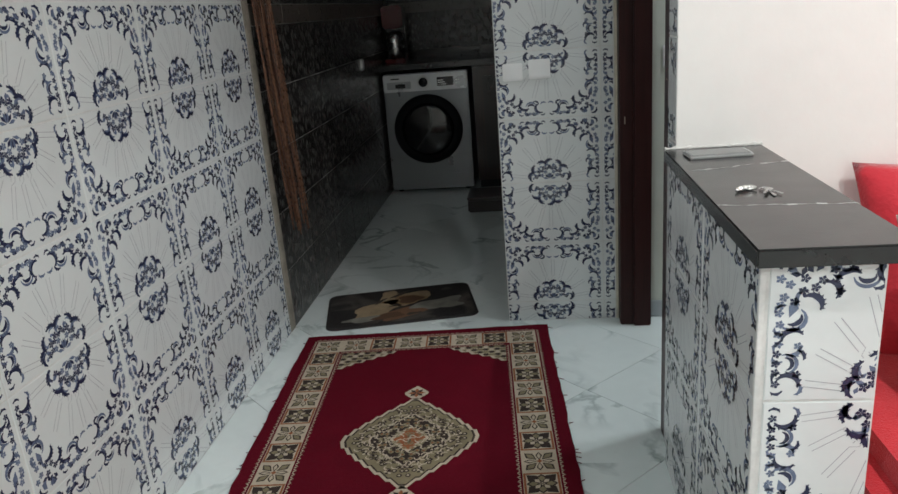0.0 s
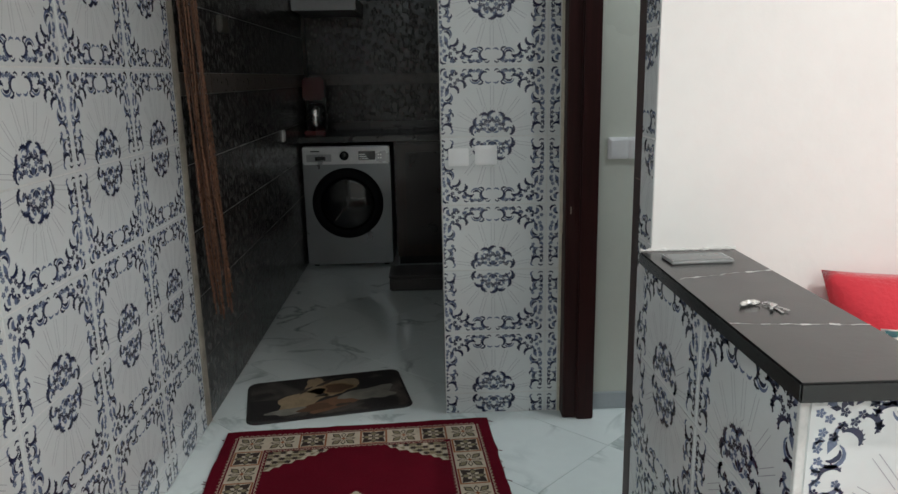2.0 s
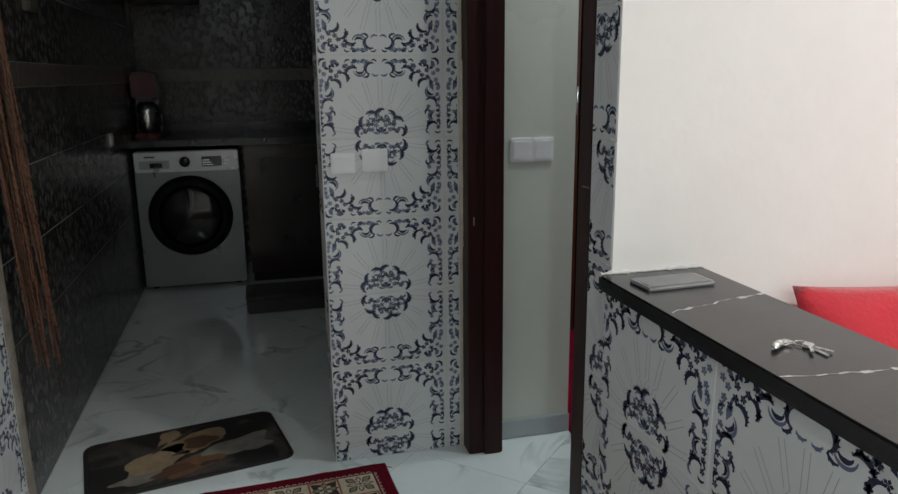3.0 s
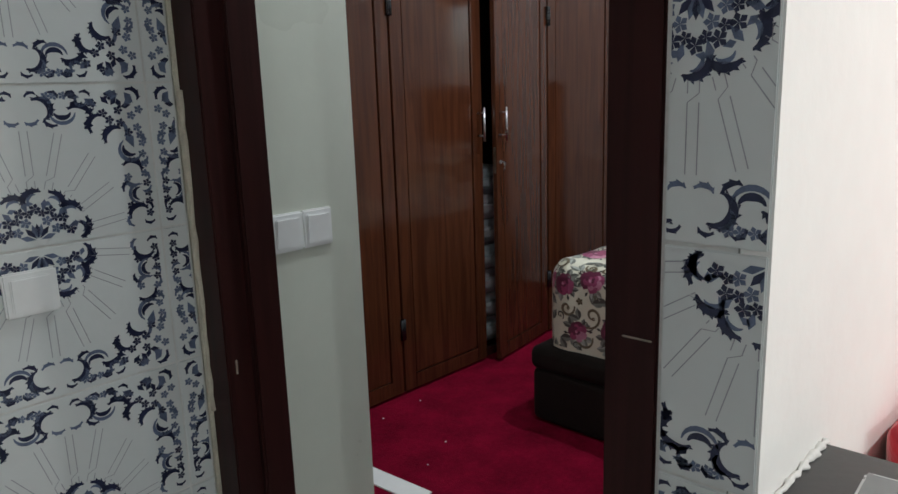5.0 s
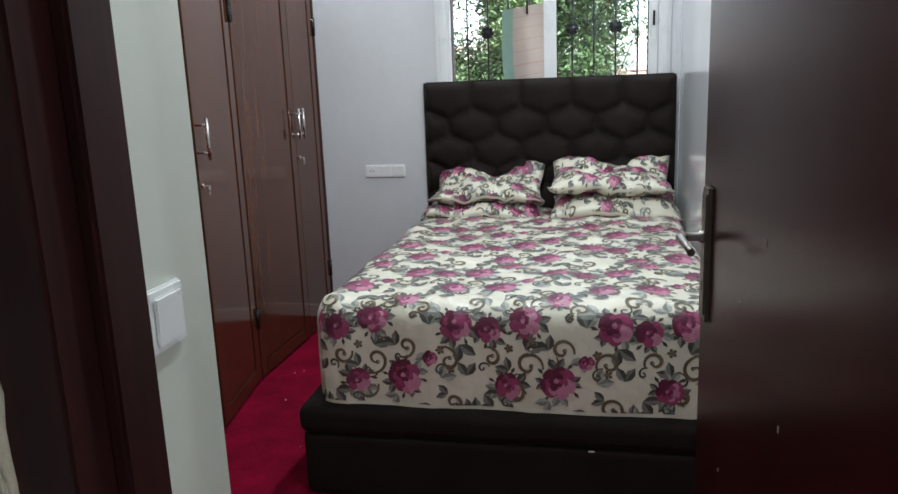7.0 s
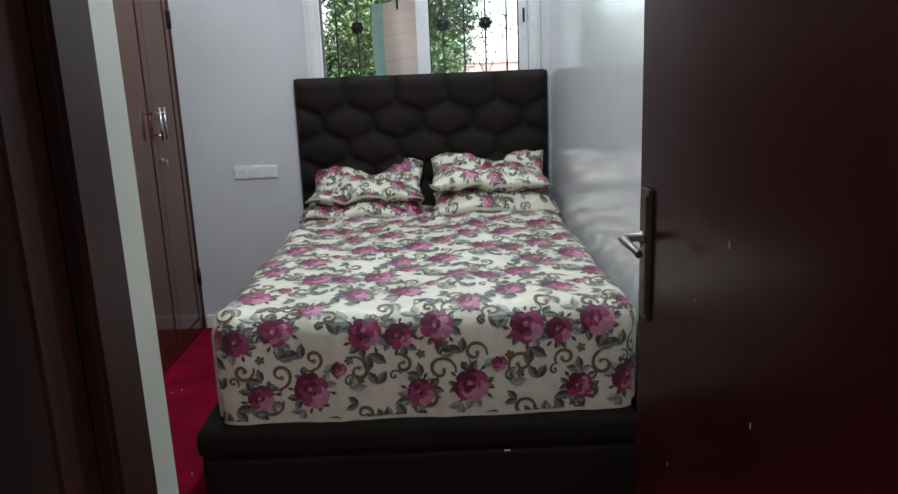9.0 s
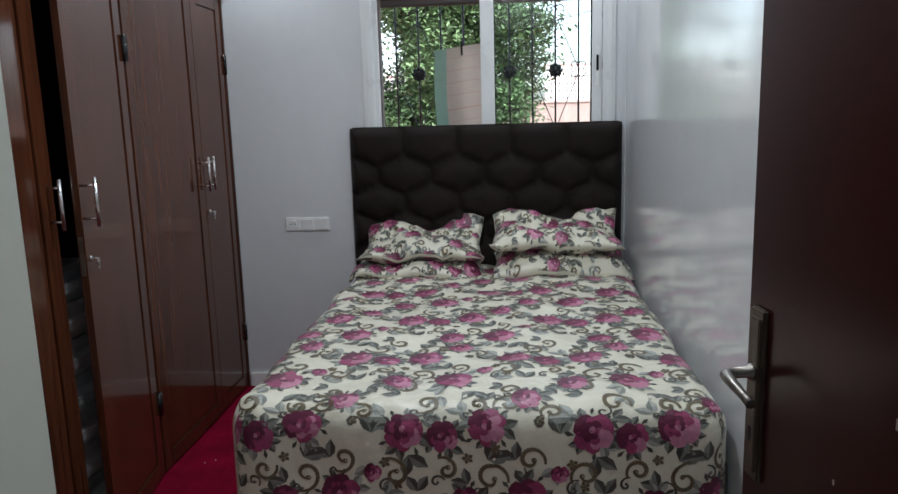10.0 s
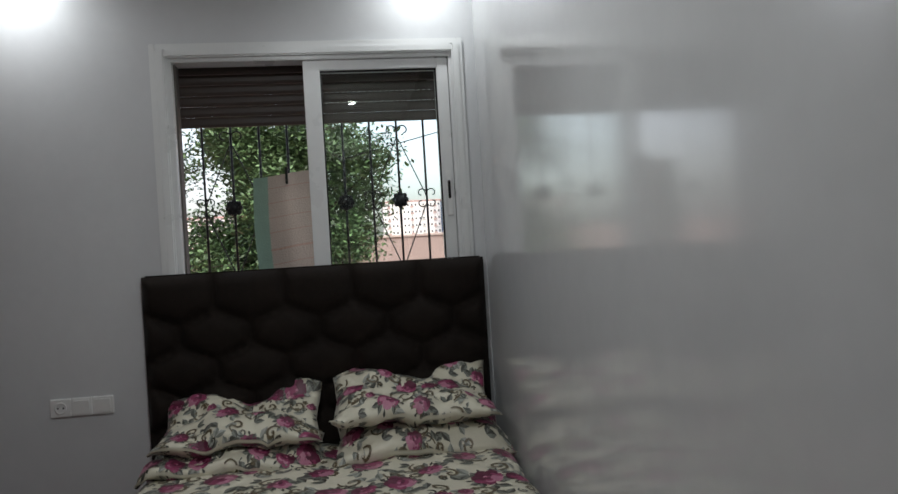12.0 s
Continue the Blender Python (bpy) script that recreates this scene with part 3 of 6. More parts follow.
lathe(bm, [(0.012, 0.008), (0.012, 0.014), (0.008, 0.018), (0.008, 0.045)], (hx, 0, 1.017), 12, "y")
tube(bm, [(hx, 0.045, 1.017), (hx - 0.012, 0.052, 1.019), (hx - 0.045, 0.054, 1.016), (hx - 0.070, 0.053, 1.012), (hx - 0.090, 0.052, 1.008)], [0.008, 0.0085, 0.007, 0.006, 0.007], 8)
part("lever_handle", bm, mat("dull lever metal", (0.22, 0.20, 0.18), 0.35, metal=0.9, var=0.2, scale=30), leaf, "worn metal lever handle")
part("keyhole", B(hx - 0.003, hx + 0.003, 0.009, 0.0108, 0.918, 0.938), M_DARKPL, leaf)
M_SCRATCH = mat("pale scratch", (0.35, 0.28, 0.24), 0.8)
for x, z, l in ((0.42, 1.06, .012), (0.34, 0.82, .010), (0.52, 0.95, .006), (0.28, 0.45, .014), (0.60, 0.62, .006), (0.36, 0.62, .008)):
    part("scratch", B(x, x + 0.003, 0.0, 0.0006, z, z + l), M_SCRATCH, leaf)


# rug
M_RUG = mat("crimson rug pile", (0.125, 0.006, 0.015), 0.95, var=0.15, scale=10, bump=0.7, bscale=350, spec=0.05)
M_RUGCREAM = mat("cream rug pile", (0.55, 0.46, 0.35), 0.95, var=0.15, scale=30, bump=0.6, bscale=350, spec=0.1)
M_RUGOLIVE = mat("olive rug pile", (0.25, 0.21, 0.13), 0.95, var=0.2, scale=30, bump=0.6, bscale=350, spec=0.1)
M_RUGDARK = mat("dark rug pile", (0.05, 0.035, 0.03), 0.95, var=0.2, scale=30, bump=0.6, bscale=350, spec=0.1)
M_RUGRUST = mat("rust rug pile", (0.30, 0.11, 0.05), 0.95, var=0.2, scale=30, bump=0.6, bscale=350, spec=0.1)
RUG_MATS = [M_RUG, M_RUGCREAM, M_RUGOLIVE, M_RUGDARK, M_RUGRUST]


def motif_leaf(o, c, s):
    """Cross of eight leaves on cream."""
    for k in range(4):
        a = math.pi / 4 + k * math.pi / 2
        petal(o, c, a, s * .10, s * .54, s * .13, 3, 0.0002)
        petal(o, c, a, s * .16, s * .48, s * .08, 2, 0.0004)
        petal(o, c, k * math.pi / 2, s * .05, s * .42, s * .09, 3, 0.0002)
        petal(o, c, k * math.pi / 2, s * .10, s * .36, s * .05, 1, 0.0004)
    petal(o, (c[0] - s * .08, c[1]), 0, 0, s * .16, s * .08, 4, 0.0006)


def motif_square(o, c, s):
    """Dark stepped frame round a light rosette."""
    h = s * .46
    o.append(([(c[0] - h, c[1] - h), (c[0] + h, c[1] - h), (c[0] + h, c[1] + h), (c[0] - h, c[1] + h)], 4, 0.0002))
    g = s * .40
    o.append(([(c[0] - g, c[1] - g), (c[0] + g, c[1] - g), (c[0] + g, c[1] + g), (c[0] - g, c[1] + g)], 1, 0.0003))
    for k in range(4):
        a = k * math.pi / 2
        petal(o, c, a + math.pi / 4, 0.0, s * .54, s * .16, 3, 0.0004)
        petal(o, c, a, s * .05, s * .40, s * .15, 3, 0.0005)
        petal(o, c, a, s * .10, s * .34, s * .09, 2, 0.0006)
        petal(o, c, a + math.pi / 4, s * .06, s * .26, s * .07, 1, 0.0007)


def rug(at, turn, w=0.985, l=1.80):
    t = thing("rug", "crimson patterned rug with cream floral border lying on marble tiles", "rug", at, turn)
    hw, hl = w / 2, l / 2
    bm = bmesh.new()
    nx, ny = 24, 36
    grid = [[bm.verts.new((-hw + w * i / nx + (random.uniform(-.003, .003) if i in (0, nx) else 0), -hl + l * j / ny + (random.uniform(-.003, .003) if j in (0, ny) else 0), 0.009)) for j in range(ny + 1)] for i in range(nx + 1)]
    for i in range(nx):
        for j in range(ny):
            bm.faces.new((grid[i][j], grid[i + 1][j], grid[i + 1][j + 1], grid[i][j + 1]))
    ext = bmesh.ops.extrude_face_region(bm, geom=list(bm.faces))
    for v in ext["geom"]:
        if isinstance(v, bmesh.types.BMVert):
            v.co.z = 0.0
    part("woven_base", bm, M_RUG, t)
    o = []
    b0, b1 = 0.055, 0.158      # border band from the edge
    for s in (-1, 1):
        o.append(([(s * (hw - b0), -hl + b0), (s * (hw - b1), -hl + b0), (s * (hw - b1), hl - b0), (s * (hw - b0), hl - b0)], 1, 0.0))
        o.append(([(-hw + b1, s * (hl - b0)), (hw - b1, s * (hl - b0)), (hw - b1, s * (hl - b1)), (-hw + b1, s * (hl - b1))], 1, 0.0))
    m = (b0 + b1) / 2
    n_l = round((l - 2 * m) / 0.103)
    n_w = round((w - 2 * m) / 0.103)
    for i in range(n_l + 1):
        y = -hl + m + (l - 2 * m) * i / n_l
        for s in (-1, 1):
            (motif_leaf if i % 2 else motif_square)(o, (s * (hw - m), y), 0.108)
    for i in range(1, n_w):
        x = -hw + m + (w - 2 * m) * i / n_w
        for s in (-1, 1):
            (motif_leaf if i % 2 else motif_square)(o, (x, s * (hl - m)), 0.108)
    # zigzag lines on both sides of the band
    for inset, sgn in ((b0 - 0.006, -1), (b1 + 0.006, 1)):
        for horiz in (0, 1):
            half, other = (hl, hw) if not horiz else (hw, hl)
            steps = int((half - inset) * 2 / 0.02)
            for i in range(steps):
                p = -half + inset + i * 0.02
                for s in (-1, 1):
                    q = s * (other - inset)
                    tip = s * (other - inset - 0.010 * sgn)
                    pts = [(q, p), (tip, p + .01), (q, p + .007)], [(tip, p + .01), (q, p + .02), (q, p + .013)]
                    for tri in pts:
                        o.append(([(b, a) for a, b in tri] if horiz else tri, 1, 0.0001))
    # arch corners at both ends
    for sy in (1,):
        for sx in (-1, 1):
            for k in range(6):
                wk = (0.20, 0.17, 0.13, 0.09, 0.05, 0.02)[k]
                x0, y0 = sx * (hw - b1 - 0.018), sy * (hl - b1 - 0.018 - k * 0.022)
                o.append(([(x0, y0), (x0 - sx * (wk + .012), y0), (x0 - sx * wk, y0 - sy * .022), (x0, y0 - sy * .022)], 1, 0.0))
                o.append(([(x0, y0), (x0 - sx * (wk - .002), y0), (x0 - sx * (wk - .014), y0 - sy * .018), (x0, y0 - sy * .018)], 2, 0.0002))
                for q in range(int(wk / 0.022)):
                    [petal(o, (x0 - sx * (0.010 + q * 0.022), y0 - sy * .010), z * math.pi / 3 + k, 0.0, 0.0125, 0.0042, (3, 2, 3, 1)[(q + k) % 4], 0.0005) for z in range(6)]
    o = [(p, mi, up + 0.0003) for p, mi, up in o]
    # medallion
    CM = hl - 0.805
    def lozenge(kx, ky, mi, up, steps=7, cx=0.0, cy=CM):
        for k in range(steps):
            y0, y1 = ky * k / steps, ky * (k + 1) / steps
            wd = kx * (1 - (k / steps) ** 1.25)
            wd2 = kx * (1 - ((k + 1) / steps) ** 1.25) + kx * 0.05
            for sy in (1, -1):
                o.append(([(cx - wd, cy + sy * y0), (cx + wd, cy + sy * y0), (cx + max(wd2, .004), cy + sy * y1), (cx - max(wd2, .004), cy + sy * y1)], mi, up))
    lozenge(0.215, 0.25, 1, 0.0004)
    lozenge(0.203, 0.236, 3, 0.0006)
    lozenge(0.196, 0.229, 2, 0.0008)
    lozenge(0.128, 0.148, 1, 0.0010)
    lozenge(0.121, 0.140, 3, 0.0012)
    lozenge(0.060, 0.07, 1, 0.0014)
    lozenge(0.050, 0.058, 4, 0.0015)
    for s in (-1, 1):
        lozenge(0.042, 0.048, 1, 0.0004, 4, 0, CM + s * 0.285)
        [petal(o, (0, CM + s * 0.285), q * math.pi / 4, 0.0, 0.030, 0.007, 3 if q % 2 else 4, 0.0008) for q in range(8)]
    rnd = random.Random(4)
    for gx in range(10):
        for gy in range(11):
            x, y = 0.010 + gx * 0.020 + rnd.uniform(-.004, .004), 0.010 + gy * 0.020 + rnd.uniform(-.004, .004)
            d = x / 0.196 + (y / 0.229) ** 1.25
            if d > 0.93:
                continue
            a, inner = rnd.uniform(0, 6.28), d < 0.56
            kind = rnd.choice((0, 0, 1, 2))
            for sx in (1, -1):
                for sy in (1, -1):
                    c, ang = (sx * x, CM + sy * y), lambda q: (q if sx > 0 else math.pi - q) * sy
                    if kind == 0:
                        petal(o, c, ang(a), 0.0, 0.019, 0.008, 2 if inner else 3, 0.0018)
                        arcs(o, c, 0.0115, ang(a) - 1.6, 3.4, 0.0048, 1, 0, 7, 0.0020)
                    elif kind == 1:
                        arcs(o, c, 0.0085, 0, 6.28, 0.008, 3 if not inner else 2, 0, 8, 0.0018)
                        arcs(o, c, 0.004, 0, 6.28, 0.004, 4 if inner else 1, 0, 6, 0.0021)
                    else:
                        for q in range(5):
                            petal(o, c, ang(a) + q * 1.257, 0.0, 0.0135, 0.0045, (3, 1)[q % 2] if not inner else (1, 2)[q % 2], 0.0019)
    bm = bmesh.new()
    add_print(bm, o, 0.0094, lambda u, v, h: (u, v, h))
    part("woven_pattern", bm, RUG_MATS, t, "cream, olive and dark woven medallion and border")
    bm = bmesh.new()
    for k in range(40):
        s = -1 if k % 2 else 1
        y = -hl + l * random.random()
        tube(bm, [(s * hw, y, 0.005), (s * (hw + random.uniform(.004, .018)), y + random.uniform(-.012, .012), 0.003)], 0.0012, 4)
    part("loose_thread", bm, M_RUG, t, kind="stuff")
    return t


rug((-0.377, 2.030, 0.0), 3.6)


def rounded_slab(w, d, r, z0, z1, n=7):
    """A flat slab with rounded corners."""
    ring = []
    for cx, cy, a0 in ((w / 2 - r, d / 2 - r, 0), (-w / 2 + r, d / 2 - r, 90), (-w / 2 + r, -d / 2 + r, 180), (w / 2 - r, -d / 2 + r, 270)):
        ring += [(cx + r * math.cos(radians(a0 + 90 * i / n)), cy + r * math.sin(radians(a0 + 90 * i / n))) for i in range(n + 1)]
    bm = bmesh.new()
    lo, hi = [bm.verts.new((x, y, z0)) for x, y in ring], [bm.verts.new((x * 0.99, y * 0.99, z1)) for x, y in ring]
    for i in range(len(ring)):
        j = (i + 1) % len(ring)
        bm.faces.new((lo[i], lo[j], hi[j], hi[i]))
    bm.faces.new(hi), bm.faces.new(lo[::-1])
    return bm


def doormat(at, turn):
    t = thing("doormat", "small dark mat with faded brown and cream picture", "mat", at, turn)
    part("backing", rounded_slab(0.66, 0.40, 0.045, 0.0, 0.009), mat("black mat edge", (0.02, 0.017, 0.016), 0.8, bump=0.3), t)
    m = mat("printed mat face", (0.10, 0.07, 0.045), 0.85, var=0.4, scale=8, bump=0.3, bscale=200)
    n, ln, b = m.node_tree.nodes, m.node_tree.links, m.node_tree.nodes["Principled BSDF"]
    co, ns, ramp = n.new("ShaderNodeTexCoord"), n.new("ShaderNodeTexNoise"), n.new("ShaderNodeValToRGB")
    ns.inputs["Scale"].default_value, ns.inputs["Detail"].default_value, ns.inputs["Distortion"].default_value = 5.5, 5, 1.0
    ln.new(co.outputs["Object"], ns.inputs["Vector"]), ln.new(ns.outputs[0], ramp.inputs[0])
    e = ramp.color_ramp.elements
    e[0].position, e[0].color = 0.50, (0.015, 0.012, 0.011, 1)
    e[1].position, e[1].color = 0.72, (0.10, 0.085, 0.07, 1)
    ln.new(ramp.outputs[0], b.inputs["Base Color"])
    part("picture", rounded_slab(0.635, 0.375, 0.035, 0.0085, 0.0098), m, t)
    rnd, o = random.Random(12), []

    def blob(cx, cy, rx, ry, ang, mi, up):
        ca, sa = math.cos(radians(ang)), math.sin(radians(ang))
        pts = []
        for q in range(22):
            a = q * 2 * math.pi / 22
            k = 1 + 0.16 * math.sin(3 * a + cx * 40) + 0.10 * math.sin(5 * a + cy * 60)
            x, y = rx * k * math.cos(a), ry * k * math.sin(a)
            pts.append((cx + x * ca - y * sa, cy + x * sa + y * ca))
        for q in range(22):
            o.append(([(cx, cy), pts[q], pts[(q + 1) % 22]], mi, up))
    for args in ((-.10, -.03, .14, .07, 38, 0), (.02, .07, .12, .075, 10, 0), (.03, -.09, .16, .05, 22, 3), (.16, -.03, .12, .05, 15, 4), (-.17, -.13, .08, .03, 5, 4), (-.05, .13, .06, .03, 70, 0),
                 (.22, -.06, .05, .04, 0, 4), (-.06, -.12, .07, .03, 15, 2), (-.02, .0, .035, .010, 30, 5), (-.09, .06, .04, .010, 50, 5), (.05, -.12, .035, .012, 10, 5), (.0, .12, .05, .012, 40, 5)):
        blob(*args, 0.0002 * (len(o) // 60))
    blob(0.045, 0.045, 0.068, 0.056, 8, 1, 0.0026)
    blob(0.045, 0.045, 0.056, 0.045, 8, 2, 0.0028)
    bm = bmesh.new()
    add_print(bm, o, 0.0100, lambda u, v, h: (u, v, h))
    part("figure", bm, [mat("tan mat print", (0.30, 0.22, 0.13), 0.85, var=0.3, scale=25, bump=0.3), mat("ochre mat print", (0.26, 0.17, 0.08), 0.85), mat("brown mat print", (0.10, 0.05, 0.025), 0.85),
                        mat("rust mat print", (0.16, 0.08, 0.04), 0.85, var=0.3, scale=20), mat("grey mat print", (0.20, 0.19, 0.16), 0.85, var=0.4, scale=20), mat("dark mat print", (0.05, 0.035, 0.025), 0.85)], t, "faded tan and grey picture", kind="stuff")
    return t


doormat((-0.589, 3.223, 0.0), 11.8)


# bead curtain gathered against the wall
curtain = thing("bead_curtain", "brown and copper bead strands gathered at the kitchen opening", "curtain", (-0.978, 3.03, 0.0))
M_BEAD = [mat("copper bead", (0.17, 0.08, 0.045), 0.3, metal=0.4, var=0.4, scale=40), mat("dark bead", (0.09, 0.04, 0.025), 0.35, var=0.4, scale=40)]
rnd = random.Random(8)
for k in range(26):
    x0, y0 = rnd.uniform(-0.034, 0.024), rnd.uniform(-0.03, 0.05)
    zb = 0.42 + rnd.random() ** 2 * 0.35
    n = 170
    pts, rad = [], []
    for i in range(n):
        f = i / (n - 1)
        z = 2.4 - (2.4 - zb) * f
        pts.append((x0 * (1.0 + 0.2 * f) + 0.045 * f ** 2 + 0.003 * math.sin(z * 9 + k), y0 + 0.004 * math.sin(z * 7 + 2 * k), z))
        rad.append(0.0042 if i % 2 else 0.0014)
    part("strand", tube(bmesh.new(), pts, rad, 5), M_BEAD[k % 3 == 0], curtain)
part("rail", B(-0.03, 0.9, -0.012, 0.012, 2.39, 2.43, 0.004), M_WARDDARK, curtain)
part("rail_bracket", B(0.86, 0.885, -0.03, 0.03, 2.4, CEIL, 0.003), M_WARDDARK, curtain)


# ---- kitchen ----
def washer(at):
    w, d, h = 0.598, 0.56, 0.85
    t = thing("washing_machine", "silver front-loading washing machine with dark round door", "washing machine", at)
    part("body", B(0, w, 0, d, 0.018, h - 0.002, 0.008), M_SILVER, t)
    part("control_panel", B(0.004, w - 0.004, -0.012, 0.02, h - 0.125, h - 0.008, 0.006), mat("panel silver", (0.55, 0.56, 0.57), 0.3, metal=0.5), t)
    cx, cz = w / 2, 0.455
    bm = lathe(bmesh.new(), [(0.243, 0.0), (0.245, -0.016), (0.232, -0.030), (0.205, -0.036), (0.185, -0.034)], (cx, 0, cz), 48, "y")
    dr = part("door", bm, mat("black satin door rim", (0.008, 0.008, 0.009), 0.55, bump=0, spec=0.15), t, "large round black glass door")
    bm = lathe(bmesh.new(), [(0.186, -0.034), (0.16, -0.040), (0.10, -0.05), (0.03, -0.054), (0.002, -0.0545)], (cx, 0, cz), 48, "y")
    part("porthole", bm, mat("smoked glass", (0.008, 0.008, 0.009), 0.05, bump=0), dr)
    part("drawer", B(0.03, 0.20, -0.016, -0.008, h - 0.105, h - 0.055, 0.003), mat("drawer front", (0.3, 0.31, 0.32), 0.3, metal=0.6), t)
    part("drawer_grip", B(0.09, 0.16, -0.020, -0.014, h - 0.098, h - 0.070, 0.002), M_DARKPL, t)
    part("dial", lathe(bmesh.new(), [(0.031, -0.01), (0.031, -0.03), (0.027, -0.034), (0.004, -0.034)], (cx - 0.01, 0, h - 0.066), 24, "y"), M_DARKPL, t)
    part("display", B(0.385, 0.50, -0.015, -0.010, h - 0.098, h - 0.038, 0.002), M_DARKPL, t)
    for i in range(4):
        part("button", B(0.515 + 0.016 * (i % 2), 0.527 + 0.016 * (i % 2), -0.016, -0.011, h - 0.09 + 0.022 * (i // 2), h - 0.08 + 0.022 * (i // 2), 0.001), M_WHITEPL, t)
    for i in range(3):
        part("legend_bar", B(0.39, 0.45 - 0.01 * i, -0.0165, -0.0145, h - 0.09 + 0.014 * i, h - 0.085 + 0.014 * i), M_STEEL, t)
    part("badge", B(0.06, 0.12, -0.0135, -0.0115, h - 0.038, h - 0.030), M_DARKPL, t)
    part("service_flap", B(w - 0.15, w - 0.05, -0.004, 0.004, 0.06, 0.13, 0.003), M_SILVER, t)
    for x in (0.05, w - 0.05):
        for y in (0.06, d - 0.06):
            part("foot", lathe(bmesh.new(), [(0.02, 0), (0.02, 0.012), (0.01, 0.02)], (x, y, 0), 10), M_DARKPL, t)
    return t


washer((-1.002, 5.424, 0.001))
M_KDARK = woody("dark kitchen cabinet", (0.030, 0.014, 0.010), (0.018, 0.009, 0.007), 0.35, 0.3)
wt = thing("kitchen_worktop", "dark stone kitchen worktop over washing machine and cabinet", "worktop", (0, 0, 0))
part("slab", B(-1.02, 0.565, 5.40, KY - 0.002, 0.875, 0.915, 0.004), M_GRANITE, wt)
part("upstand", B(-1.02, 0.565, KY - 0.022, KY - 0.0025, 0.916, 0.98, 0.003), M_GRANITE, wt)
kc = thing("kitchen_cabinet", "dark brown kitchen base cabinet with framed doors", "cabinet", (-0.37, 5.42, 0.0))
part("body", B(0, 0.93, 0.02, 0.56, 0.06, 0.874, 0.002), M_KDARK, kc)
part("plinth", B(0.01, 0.92, 0.05, 0.5, 0.0, 0.06), M_BLACK, kc)
for i in range(2):
    x = 0.01 + i * 0.46
    dd = part("door", B(x, x + 0.45, 0.0, 0.02, 0.09, 0.86, 0.003), M_KDARK, kc)
    part("panel", B(x + 0.06, x + 0.39, -0.004, 0.004, 0.15, 0.80, 0.003), mat("inset panel", (0.016, 0.010, 0.009), 0.3), dd)
    part("handle", tube(bmesh.new(), [(x + 0.42, -0.03, 0.60), (x + 0.42, -0.03, 0.74)], 0.005, 8), M_STEEL, dd)
bx = thing("low_box", "low dark box standing on the kitchen floor", "box", (-0.40, 4.76, 0.0))
part("body", B(0, 0.62, 0, 0.27, 0.002, 0.085, 0.008), mat("dark box lacquer", (0.02, 0.016, 0.014), 0.4), bx)
part("lid", B(-0.004, 0.624, -0.004, 0.274, 0.085, 0.10, 0.004), mat("dark lid", (0.03, 0.022, 0.02), 0.35), bx)
cm = thing("coffee_maker", "red and black coffee maker with steel jug", "coffee maker", (-0.93, 5.70, 0.915))
part("base", B(-0.075, 0.075, -0.10, 0.10, 0, 0.03, 0.008), mat("dark red plastic", (0.16, 0.012, 0.014), 0.25, bump=0), cm)
part("column", B(-0.07, 0.07, 0.03, 0.10, 0.03, 0.34, 0.008), M_DARKPL, cm)
part("head", B(-0.075, 0.075, -0.095, 0.10, 0.24, 0.395, 0.014), mat("red plastic", (0.11, 0.010, 0.012), 0.25, bump=0), cm)
part("jug", lathe(bmesh.new(), [(0.05, 0.032), (0.060, 0.06), (0.062, 0.16), (0.052, 0.205), (0.03, 0.215)], (0, -0.03, 0), 20), M_STEEL, cm, "shiny steel jug")
part("jug_handle", tube(bmesh.new(), [(0.05, -0.05, 0.15), (0.09, -0.06, 0.14), (0.092, -0.06, 0.08), (0.056, -0.05, 0.06)], 0.006, 8), M_DARKPL, cm)
jb = thing("junction_box", "small pale electrical box on the dark kitchen wall", "electrical box", (LW, 3.58, 1.50))
part("box", B(0.001, 0.02, 0, 0.12, 0, 0.07, 0.004), mat("grimy plastic", (0.10, 0.095, 0.08), 0.5, var=0.3), jb)
part("lid", B(0.019, 0.024, 0.01, 0.11, 0.008, 0.062, 0.002), mat("grimy lid", (0.08, 0.075, 0.06), 0.5, var=0.3), jb)
switch((LW + 0.001, 4.88, 0.965), (0, -1, 0), (1, 0, 0), 1, 0.07, 0.07, "white plastic switch on the dark kitchen wall")
kh = thing("cooker_hood", "pale flat hood edge high in the dark kitchen", "hood", (-0.80, 5.65, 1.735))
part("canopy", B(-0.21, 0.21, -0.25, 0.36, 0, 0.09, 0.006), mat("hood metal", (0.3, 0.3, 0.3), 0.4, metal=0.6), kh)
part("flue", B(-0.14, 0.14, 0.06, 0.36, 0.09, CEIL - 1.736, 0.004), mat("flue metal", (0.2, 0.2, 0.2), 0.4, metal=0.6), kh)


# ---- living room corner ----
M_SOFA = mat("red sofa cloth", (0.48, 0.012, 0.022), 0.85, var=0.15, scale=6, bump=0.4, bscale=260, sheen=0.2)


